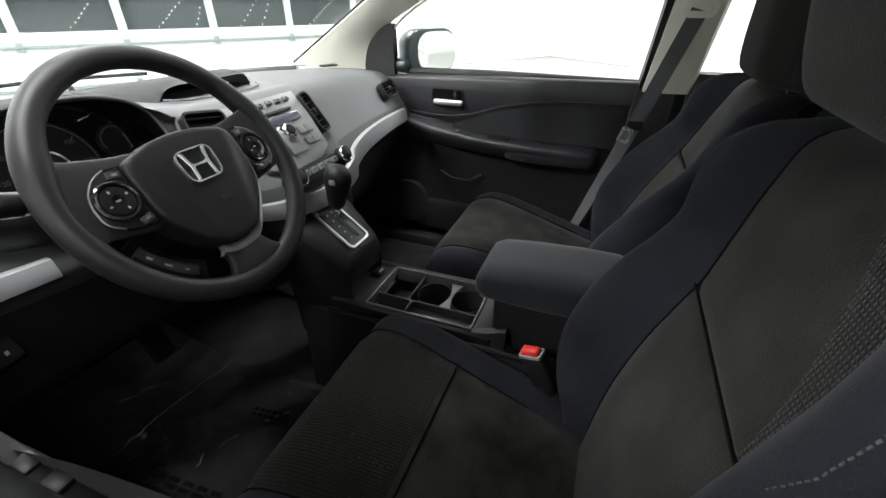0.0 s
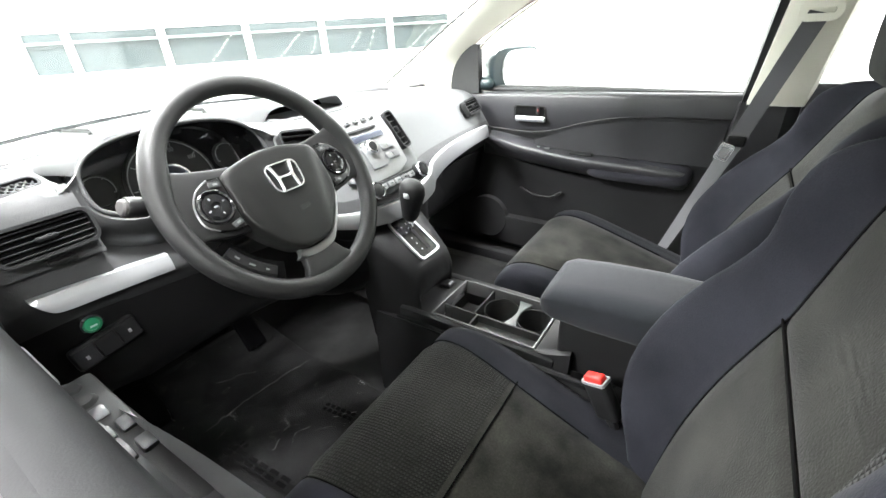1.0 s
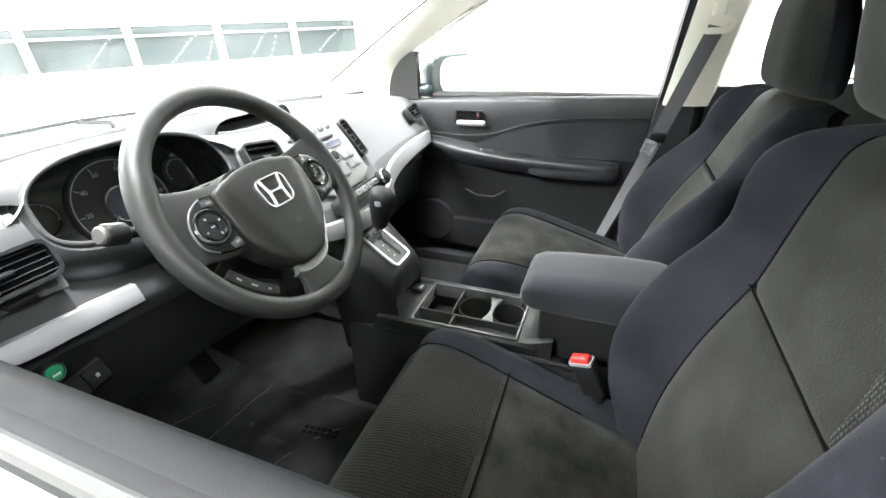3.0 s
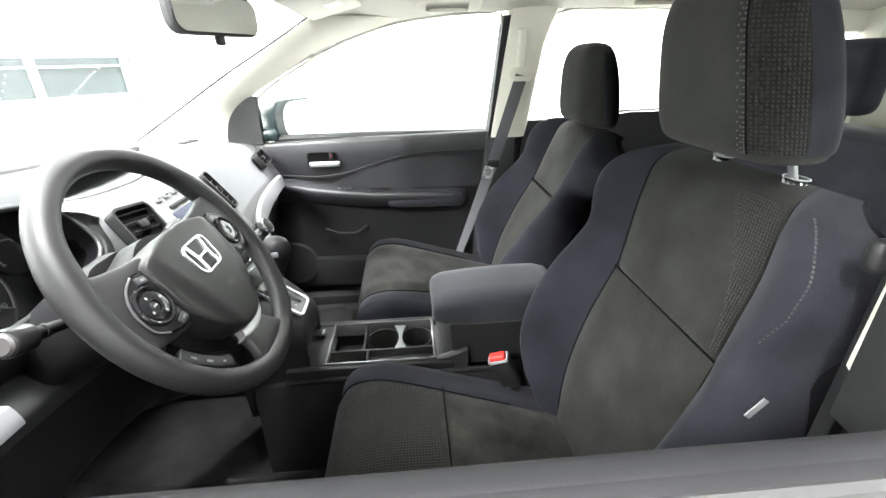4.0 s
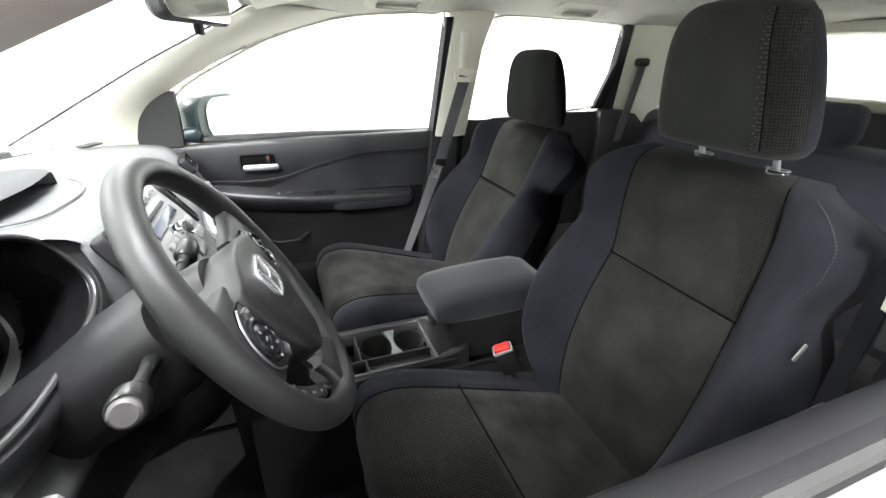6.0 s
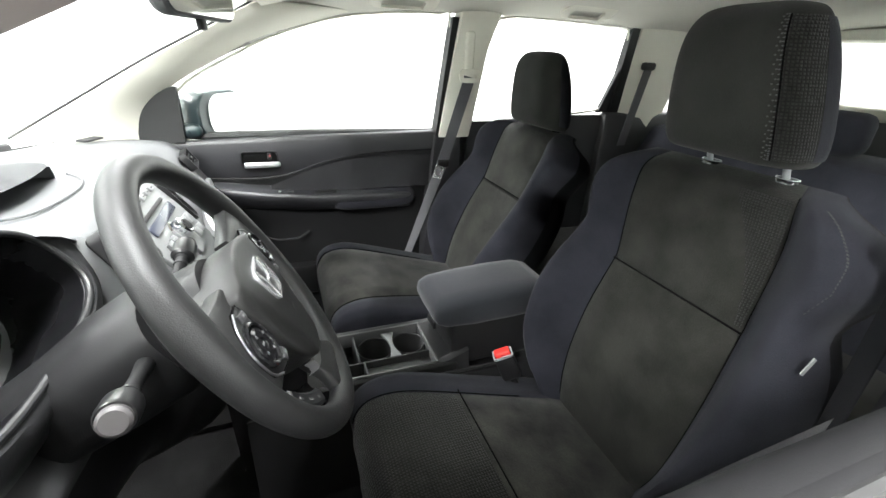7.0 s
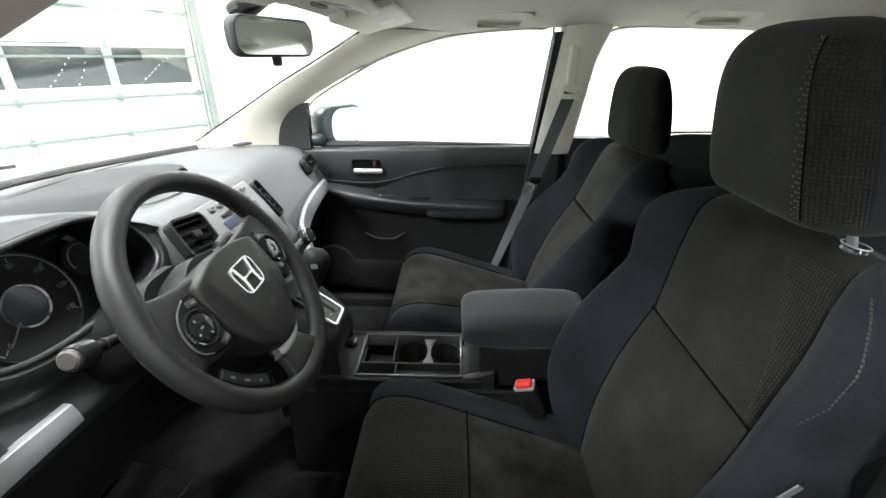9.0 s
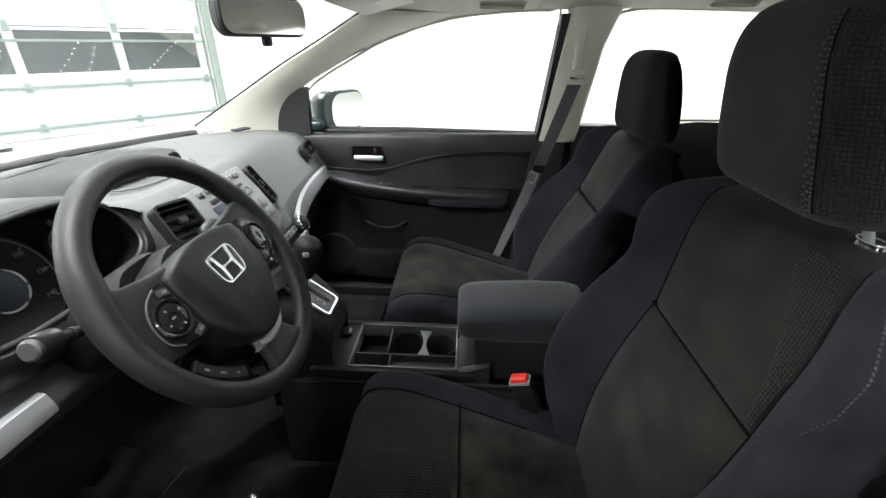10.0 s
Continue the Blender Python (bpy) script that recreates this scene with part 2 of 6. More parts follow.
def loft(rings, cap=True, closed=True):
    """A skin over rings of equally many points."""
    bm = bmesh.new()
    vs = [[bm.verts.new(p) for p in ring] for ring in rings]
    n = len(rings[0])
    for a, b in zip(vs, vs[1:]):
        for i in range(n if closed else n - 1):
            j = (i + 1) % n
            bm.faces.new((a[i], a[j], b[j], b[i]))
    if cap and closed:
        bm.faces.new(vs[0])
        bm.faces.new(vs[-1][::-1])
    return bm


def smooth_line(pts, n=6, closed=False):
    """A Catmull-Rom curve through the points, n steps a stretch."""
    pts = [Vector(p) for p in pts]
    out = []
    k = len(pts)
    for i in range(k if closed else k - 1):
        if closed:
            a, b, c, d = (pts[(i + o) % k] for o in (-1, 0, 1, 2))
        else:
            a, b, c, d = pts[max(i - 1, 0)], pts[i], pts[i + 1], pts[min(i + 2, k - 1)]
        for s in range(n):
            t = s / n
            out.append(0.5 * (2 * b + (c - a) * t + (2 * a - 5 * b + 4 * c - d) * t * t + (3 * b - a - 3 * c + d) * t ** 3))
    if not closed:
        out.append(pts[-1])
    return out


def tube(path, radius, n=10, closed=False, flat=1.0, up=(0, 0, 1)):
    """A round (or flattened) bar along a path."""
    path = [Vector(p) for p in path]
    rings = []
    k = len(path)
    for i, p in enumerate(path):
        a = path[(i - 1) % k] if closed or i else path[0]
        b = path[(i + 1) % k] if closed or i < k - 1 else path[-1]
        way = (b - a).normalized()
        side = way.cross(Vector(up))
        side = side.normalized() if side.length > 1e-4 else way.orthogonal().normalized()
        top = side.cross(way).normalized()
        r = radius[i] if isinstance(radius, (list, tuple)) else radius
        rings.append([p + side * (math.cos(t) * r) + top * (math.sin(t) * r * flat) for t in (2 * math.pi * j / n for j in range(n))])
    if closed:
        rings.append(rings[0])
        bm = loft(rings, cap=False)
        bmesh.ops.remove_doubles(bm, verts=bm.verts, dist=1e-6)
        return bm
    return loft(rings)


def lathe(profile, n=24, m=None):
    """A turned shape: (radius, height) pairs round z, then moved by m."""
    rings = [[(r * math.cos(2 * math.pi * j / n), r * math.sin(2 * math.pi * j / n), h) for j in range(n)] for r, h in profile]
    bm = loft(rings)
    return moved(bm, m) if m is not None else bm


def plate(poly, thick, m=None, r=0.0, seg=2):
    """A flat piece with that outline in x, y, thick downwards from z = 0, its upper rim rounded by r."""
    bm = bmesh.new()
    f = bm.faces.new([bm.verts.new((x, y, 0)) for x, y in poly])
    got = bmesh.ops.extrude_face_region(bm, geom=[f])
    low = [v for v in got["geom"] if isinstance(v, bmesh.types.BMVert)]
    bmesh.ops.translate(bm, vec=(0, 0, -thick), verts=low)
    if r:
        rim = [e for e in bm.edges if all(abs(v.co.z) < 1e-7 for v in e.verts)]
        bmesh.ops.bevel(bm, geom=rim, offset=r, segments=seg, profile=0.5, affect="EDGES")
    return moved(bm, m) if m is not None else bm


def rounded_poly(w, h, r, n=5):
    """The outline of a rounded rectangle."""
    out = []
    for cx, cy, a0 in ((w / 2 - r, h / 2 - r, 0), (-w / 2 + r, h / 2 - r, 90), (-w / 2 + r, -h / 2 + r, 180), (w / 2 - r, -h / 2 + r, 270)):
        for k in range(n + 1):
            a = radians(a0 + 90 * k / n)
            out.append((cx + r * math.cos(a), cy + r * math.sin(a)))
    return out


def frame_ring(outer, inner, thick, m=None):
    """A flat frame between two outlines of equally many points."""
    rings = [[(x, y, -thick) for x, y in outer], [(x, y, 0) for x, y in outer], [(x, y, 0) for x, y in inner], [(x, y, -thick) for x, y in inner]]
    bm = loft(rings + [rings[0]], cap=False)
    bmesh.ops.remove_doubles(bm, verts=bm.verts, dist=1e-6)
    return moved(bm, m) if m is not None else bm


def skin(rows, thick, way):
    """A sheet through rows of points, thick the given way."""
    way = Vector(way)
    bm = bmesh.new()
    a = [[bm.verts.new(p) for p in row] for row in rows]
    b = [[bm.verts.new(Vector(p) + way * thick) for p in row] for row in rows]
    nr, nc = len(rows), len(rows[0])
    for i in range(nr - 1):
        for j in range(nc - 1):
            bm.faces.new((a[i][j], a[i][j + 1], a[i + 1][j + 1], a[i + 1][j]))
            bm.faces.new((b[i][j], b[i + 1][j], b[i + 1][j + 1], b[i][j + 1]))
    for i in range(nr - 1):
        bm.faces.new((a[i][0], a[i + 1][0], b[i + 1][0], b[i][0]))
        bm.faces.new((a[i][-1], b[i][-1], b[i + 1][-1], a[i + 1][-1]))
    for j in range(nc - 1):
        bm.faces.new((a[0][j], b[0][j], b[0][j + 1], a[0][j + 1]))
        bm.faces.new((a[-1][j], a[-1][j + 1], b[-1][j + 1], b[-1][j]))
    return bm


def unroll(bm, rings):
    """Lays a lofted strip out flat, in metres, for its weave."""
    lay = bm.loops.layers.uv.new("flat")
    n = len(rings[0])
    along, where = 0.0, {}
    bm.verts.index_update()
    for i, ring in enumerate(rings):
        if i:
            along += (Vector(ring[n // 2]) - Vector(rings[i - 1][n // 2])).length
        across = 0.0
        for j, p in enumerate(ring):
            if j:
                across += (Vector(p) - Vector(ring[j - 1])).length
            where[i * n + j] = (across, along)
    for f in bm.faces:
        for loop in f.loops:
            loop[lay].uv = where[loop.vert.index]
    return bm


def basis(o, x, y):
    """A pose at o whose x and y point along the given ways."""
    x = Vector(x).normalized()
    z = x.cross(Vector(y)).normalized()
    y = z.cross(x)
    m = Matrix((x, y, z)).transposed().to_4x4()
    m.translation = o
    return m


def lerp(a, b, t):
    return a + (b - a) * t


def table_at(rows, t):
    """Straight interpolation in rows of (t, value)."""
    for (a, va), (b, vb) in zip(rows, rows[1:]):
        if t <= b:
            return lerp(va, vb, max(0.0, (t - a) / (b - a)))
    return rows[-1][1]


# ---- the garage round the car ----
def garage_box(name, u0, u1, v0, v1, z0, z1, mat, label, category):
    bm = rbox((u0 + u1) / 2, (v0 + v1) / 2, (z0 + z1) / 2, u1 - u0, v1 - v0, z1 - z0, 0.01, 1)
    ob = part(name, bm, mat)
    ob.matrix_world = GARAGE
    return tagged(ob, label, category, kind="structure")


garage_box("floor", -8.2, 8.2, -15.2, 0.2, -0.2, 0.0, CONCRETE, "pale sealed concrete garage floor", "floor")
garage_box("ceiling", -8.2, 8.2, -15.2, 0.2, 4.5, 4.7, WALLM, "white painted garage ceiling", "ceiling")
garage_box("wall_west", -8.2, -8.0, -15.0, 0.0, 0.004, 4.496, WALLM, "white painted garage side wall", "wall")
garage_box("wall_east", 8.0, 8.2, -15.0, 0.0, 0.004, 4.496, WALLM, "white painted garage side wall", "wall")
garage_box("wall_south", -8.2, 8.2, -15.2, -15.0, 0.004, 4.496, WALLM, "white painted garage back wall", "wall")
garage_box("wall_north", 2.98, 8.2, 0.0, 0.2, 0.004, 4.496, WALLM, "white painted wall beside the garage door", "wall")
garage_box("wall_north_left", -8.2, -3.6, 0.0, 0.2, 0.004, 4.496, WALLM, "white painted wall beside the garage door", "wall")
garage_box("wall_north_top", -3.6, 2.98, 0.0, 0.2, 3.3, 4.496, WALLM, "white painted wall above the garage door", "wall")
for u, v in LAMPS:
    lampbox = thing("ceiling_light", "assumed long white ceiling light with a frosted diffuser, out of view", "ceiling light", group="ceiling lights")
    lampbox.matrix_world = GARAGE @ pose(u, v, 4.5)
    part("frame", rbox(0, 0, -0.06, 2.5, 0.6, 0.1, 0.02), DOORW, lampbox)
    part("diffuser", rbox(0, 0, -0.13, 2.4, 0.5, 0.05, 0.015), LAMPGLOW, lampbox, "frosted glowing diffuser")

PANE_TOP, PANE_H, STILES = 1.342, 0.509, (-3.535, -2.985, -1.816, -0.647, 0.522, 1.691, 2.86)
door = thing("garage_door", "white sectional garage door with a row of dark windows", "garage door", kind="structure")
door.matrix_world = GARAGE
zs = (0.0, 0.14, 0.66, PANE_TOP + 0.05, 1.86, 2.5, 3.2)
for k, (z0, z1) in enumerate(zip(zs, zs[1:])):
    if k == 2:
        for a, b in ((z0, PANE_TOP - PANE_H), (PANE_TOP, z1)):
            part("panel", rbox(-0.33, 0.08, (a + b) / 2, 6.54, 0.05, b - a - 0.012, 0.006, 1), DOORW, door)
        for a, b in zip(STILES, STILES[1:]):
            part("pane", rbox((a + b) / 2, 0.09, PANE_TOP - PANE_H / 2, b - a - 0.11, 0.02, PANE_H, 0.002, 1), DUSK, door, "dark window pane with dusk behind it")
    else:
        part("panel", rbox(-0.33, 0.08, (z0 + z1) / 2, 6.54, 0.05, z1 - z0 - 0.012, 0.006, 1), DOORW, door)
for s in STILES:
    part("stile", rbox(s, 0.045, 1.6, 0.11, 0.035, 3.18, 0.006, 1), STILE, door)
    for z in zs[1:-1]:
        part("hinge", rbox(s, 0.02, z, 0.07, 0.02, 0.12, 0.006, 1), STRUT, door)
for z in (zs[1], zs[2], PANE_TOP - 0.115, zs[4], zs[5]):
    part("strut", rbox(-0.33, 0.03, z, 6.54, 0.05, 0.035, 0.006, 1), STRUT, door)
part("track", join(rbox(2.99, -0.03, 1.65, 0.05, 0.06, 3.3, 0.008, 1), rbox(3.06, -0.015, 1.65, 0.09, 0.02, 3.3, 0.005, 1)), STRUT, door, "galvanised vertical door track")

# rows of glowing beads that imitate reflections in the door's panes
DOTROWS = (((-1.22, 0.88), (-0.88, 1.20), 7), ((-0.20, 0.86), (0.20, 1.21), 8), ((0.30, 0.88), (0.40, 1.10), 4), ((0.93, 0.85), (1.24, 1.20), 6), ((1.26, 0.86), (1.40, 1.14), 4), ((2.05, 0.85), (2.50, 1.20), 8))
beads = bmesh.new()
for (u0, z0), (u1, z1), n in DOTROWS:
    for k in range(n):
        t = k / (n - 1)
        wob = 0.010 * math.sin(7.3 * k)
        bmesh.ops.create_icosphere(beads, subdivisions=1, radius=0.0075 + 0.0025 * math.sin(3.1 * k), matrix=Matrix.Translation((lerp(u0, u1, t) + wob, 0.079, lerp(z0, z1, t))))
dots = part("string_lights", beads, REFLECTDOT)
dots.matrix_world = GARAGE
tagged(dots, "rows of glowing beads standing in for reflections in the garage door panes", "string lights", kind="stuff")

# ---- the car's shell ----
def mirrored(pts, side):
    return [(side * x, y, z) for x, y, z in pts]


def structure(name, bm, mat, label, category, sharp=35.0):
    return tagged(part(name, bm, mat, None, "", sharp), label, category, kind="structure")


FRONT_WIN = [(0.715, 0.262, 0.995), (0.701, 0.252, 1.135), (0.682, 0.06, 1.255), (0.668, -0.08, 1.318), (0.655, -0.25, 1.367),
             (0.647, -0.43, 1.388), (0.642, -0.555, 1.392), (0.64, -0.592, 1.372), (0.676, -0.555, 1.002)]
REAR_WIN = [(0.675, -0.68, 1.045), (0.657, -0.735, 1.31), (0.645, -0.785, 1.393), (0.64, -1.0, 1.402), (0.64, -1.25, 1.397),
            (0.645, -1.345, 1.372), (0.668, -1.325, 1.11), (0.672, -0.97, 1.07)]

# pale lining of the roof
LINER_ROWS = []
for y, ex, ez, mz in ((0.02, 0.557, 1.378, 1.402), (-0.12, 0.60, 1.388, 1.425), (-0.28, 0.652, 1.376, 1.44), (-0.45, 0.646, 1.394, 1.452), (-0.62, 0.638, 1.398, 1.458),
                      (-0.9, 0.638, 1.404, 1.465), (-1.25, 0.638, 1.398, 1.465), (-1.7, 0.62, 1.385, 1.455), (-2.2, 0.57, 1.375, 1.43)):
    row = []
    for k in range(-8, 9):
        s = k / 8
        a = abs(s)
        bow = 1 - a ** 3.2
        row.append((s * ex, y + (0.035 if y > 0 else 0) * (1 - s * s), lerp(ez, mz, bow)))
    LINER_ROWS.append(row)
structure("headliner", skin(LINER_ROWS, 0.02, (0, 0, 1)), LINER, "pale grey cloth headliner of the car roof", "headliner")
structure("roof_panel", skin([[(x * 1.10, y * 1.0, z + 0.045 - 0.03 * abs(x)) for x, y, z in row] for row in LINER_ROWS], 0.012, (0, 0, 1)), PAINT, "champagne metallic car roof", "car roof")

PILLAR_A = [((0.670, 0.660, 1.010), (0.716, 0.352, 0.984)), ((0.640, 0.46, 1.125), (0.709, 0.325, 1.09)), ((0.612, 0.29, 1.222), (0.696, 0.240, 1.165)),
            ((0.586, 0.14, 1.300), (0.679, 0.03, 1.280)), ((0.560, 0.0, 1.376), (0.660, -0.20, 1.358)), ((0.600, -0.12, 1.388), (0.652, -0.28, 1.378))]
PILLAR_DRIVER = [((x, y, z), (x + 0.062, y - 0.012, z + 0.002)) for x, y, z in ((0.680, 0.52, 1.040), (0.655, 0.40, 1.108), (0.636, 0.25, 1.183), (0.641, 0.10, 1.253), (0.648, 0.02, 1.290), (0.650, -0.11, 1.350), (0.648, -0.22, 1.388))]
for side in (1, -1):
    rows = []
    for e, w in PILLAR_A if side > 0 else PILLAR_DRIVER:
        e, w = Vector(e), Vector(w)
        rows.append([(e + (w - e) * t + Vector((-0.018 * math.sin(math.pi * t), 0, 0.0))) for t in (0, 0.12, 0.3, 0.5, 0.7, 0.88, 1)])
    fine = []
    for a in zip(*rows):
        fine.append(smooth_line(a, 5))
    rows = [[(side * p.x, p.y, p.z) for p in r] for r in zip(*fine)]
    structure("a_pillar_trim", skin(rows, 0.03, (side * 0.8, 0.25, 0.3)), PILLAR if side > 0 else SHADEPAINT, "cream plastic windscreen pillar trim" if side > 0 else "windscreen pillar, shade put into its mauve-beige colour", "pillar trim")
    seal = smooth_line(mirrored([e for e, w in PILLAR_A[:5]], side), 5)
    structure("windscreen_seal", tube([(x + side * 0.0, y + 0.004, z + 0.006) for x, y, z in seal], 0.0035, 6), RUBBER, "thin black windscreen edge seal", "seal")
    # upper trim of the pillar behind the front door
    rows = []
    for t in [k / 10 for k in range(11)]:
        z = lerp(0.995 if side > 0 else 1.028, 1.425, t)
        back = 0.0 if side > 0 else -0.052
        yf, yr, x = lerp(-0.562, -0.622, t) + back, lerp(-0.700, -0.758 - 0.03 * max(0, t - 0.7) / 0.3, t) + back, lerp(0.678, 0.640, t) - (0.0 if side > 0 else 0.012)
        rows.append([(side * (x - 0.004), yf, z), (side * (x - 0.020), yf - 0.010, z), (side * (x - 0.030), lerp(yf, yr, 0.35), z), (side * (x - 0.030), lerp(yf, yr, 0.65), z), (side * (x - 0.020), yr + 0.010, z), (side * (x - 0.004), yr, z)])
    structure("b_pillar_trim", skin(rows, 0.03, (side, 0, 0)), PILLAR, "cream plastic centre pillar trim", "pillar trim")
    rows = [[(side * (0.688 - 0.004), lerp(-0.545, -0.50, t) + 2 * back, z), (side * (0.688 - 0.03), lerp(-0.56, -0.515, t) + 2 * back, z), (side * (0.688 - 0.03), -0.66 + back, z), (side * 0.684, -0.69 + back, z)] for t, z in ((0, 1.0), (0.35, 0.80), (0.7, 0.55), (1.0, 0.34))]
    structure("b_pillar_lower_trim", skin(rows, 0.03, (side, 0, 0)), DOORPL, "charcoal plastic lower centre pillar trim", "pillar trim")
    # behind the rear door
    rows = [[(side * (x - 0.01), yf, z), (side * (x - 0.03), lerp(yf, yr, 0.3), z), (side * (x - 0.035), lerp(yf, yr, 0.7), z), (side * (x - 0.02), yr, z)]
            for x, yf, yr, z in ((0.675, -1.37, -1.60, 1.02), (0.665, -1.375, -1.63, 1.15), (0.652, -1.385, -1.68, 1.3), (0.64, -1.39, -1.74, 1.40))]
    structure("c_pillar_trim", skin(rows, 0.03, (side, 0, 0)), PILLAR, "cream plastic rear pillar trim", "pillar trim")
    structure("cargo_side_trim", rbox(side * 0.67, -1.85, 0.72, 0.06, 1.1, 0.72, 0.02), DOORPL, "charcoal plastic cargo side trim", "cargo trim")
    structure("cargo_upper_trim", rbox(side * 0.63, -1.92, 1.36, 0.05, 0.62, 0.09, 0.02), PILLAR, "cream plastic trim over the cargo side window", "cargo trim")
    structure("d_pillar_trim", rbox(side * 0.595, -2.045, 1.2, 0.10, 0.40, 0.46, 0.03), PILLAR, "cream plastic tailgate pillar trim", "pillar trim")
    # Unseen panel added to keep light off the opposite rear trim
    if side < 0:
        structure("quarter_panel", rbox(-0.665, -1.72, 1.22, 0.03, 0.38, 0.40, 0.01), PILLAR, "unseen cream panel closing off light at the rear quarter", "cargo trim")
    # outer rail above the doors
    rail = [(0.735, 0.45, 1.10), (0.715, 0.25, 1.19), (0.695, 0.06, 1.285), (0.682, -0.10, 1.345), (0.672, -0.28, 1.392), (0.664, -0.6, 1.418), (0.662, -1.0, 1.42), (0.662, -1.4, 1.405), (0.65, -2.1, 1.38)]
    if side < 0:
        rail = [(x + 0.01, y + 0.10, z + 0.035) for x, y, z in rail]
    structure("roof_rail", tube(smooth_line(mirrored(rail, side), 5), 0.028, 10, flat=0.8), PAINT if side > 0 else BLACKSEAL, "champagne painted roof side rail" if side > 0 else "black rubber-sealed roof side rail", "roof rail")

# windscreen
rows = []
for t in [k / 10 for k in range(11)]:
    row = []
    for k in range(-8, 9):
        s = k / 8
        top = Vector((s * 0.557, 0.004 + 0.05 * (1 - s * s), 1.383 + 0.022 * (1 - s * s)))
        base = Vector((s * 0.69, 0.655 + 0.24 * (1 - s * s), 1.005 - 0.01 * (1 - s * s)))
        p = top.lerp(base, t) + Vector((0, 0.03, 0.03)) * math.sin(math.pi * t) * (1 - 0.5 * s * s)
        row.append(p)
    rows.append(row)
screen = structure("windscreen", skin(rows, 0.004, (0, 0.6, 0.8)), PANE, "clear curved windscreen glass", "windscreen")
screen.visible_shadow = False
structure("windscreen_cowl", tube([(s * 0.70, 0.685 + 0.25 * (1 - s * s), 0.985) for s in [k / 12 for k in range(-12, 13)]], 0.013, 8), VOID, "black plastic cowl at the foot of the windscreen", "cowl")
structure("bonnet", skin([[(s * 0.80, y + 0.1 * (1 - s * s), z + 0.04 * (1 - s * s)) for s in [k / 8 for k in range(-8, 9)]] for y, z in ((0.72, 0.93), (1.0, 0.92), (1.4, 0.86), (1.75, 0.72))], 0.02, (0, 0, -1)), PAINT, "champagne metallic bonnet", "bonnet")

# floor of the car and the bulkhead
structure("car_floor", join(rbox(0, -0.75, 0.31, 1.40, 2.9, 0.06, 0.01), rbox(0, 0.72, 0.5, 1.40, 0.06, 0.5, 0.02, m=pose(0, 0, 0, -28))), CARPET, "black carpeted car floor", "car floor")
structure("bulkhead", rbox(0, 0.86, 0.68, 1.42, 0.05, 0.58, 0.02), VOID, "black bulkhead behind the dashboard", "bulkhead")
structure("tailgate_panel", rbox(0, -2.22, 0.72, 1.2, 0.08, 0.8, 0.03), DOORPL, "charcoal plastic tailgate lining", "tailgate")
rear_glass = structure("rear_window", rbox(0, -2.255, 1.275, 1.00, 0.006, 0.28, 0.002, 1), PANE, "clear tailgate window glass", "window")
rear_glass.visible_shadow = False
structure("tailgate_ledge", rbox(0, -2.21, 1.13, 1.12, 0.08, 0.05, 0.015, 3), PILLAR, "cream plastic ledge under the tailgate window", "trim")
structure("tailgate_header", rbox(0, -2.18, 1.405, 1.1, 0.12, 0.05, 0.02), PILLAR, "cream plastic tailgate header", "trim")
for side in (1, -1):
    structure("body_side", rbox(side * 0.775, -0.75, 0.64, 0.03, 3.2, 0.66, 0.012), PAINT, "champagne metallic car side panel", "car body")
    structure("kick_panel", rbox(side * 0.735, 0.50, 0.58, 0.02, 0.52, 0.52, 0.008), DARK, "black plastic footwell side trim", "trim panel")
    structure("door_step", rbox(side * 0.70, -0.4, 0.34, 0.12, 1.9, 0.08, 0.02), DARK, "black plastic door step trim", "door step")


# ---- doors ----
def window_frame(outline, side, r, mat, parent, name="window_frame", off=0.0):
    pts = smooth_line([(side * (x + off), y, z) for x, y, z in outline], 4, closed=True)
    return part(name, tube(pts, r, 8, closed=True, up=(1, 0, 0)), mat, parent)


def pane_in(outline, side, parent, off=0.012):
    bm = bmesh.new()
    pts = smooth_line([(side * (x + off), y, z) for x, y, z in outline], 3, closed=True)
    bm.faces.new([bm.verts.new(p) for p in pts])
    ob = part("pane", bm, PANE, parent)
    ob.visible_shadow = False
    return ob


def door_skin(outline_rows, side, parent, name, mat, thick=0.03):
    return part(name, skin([[(side * x, y, z) for x, y, z in row] for row in outline_rows], thick, (side, 0, 0)), mat, parent)


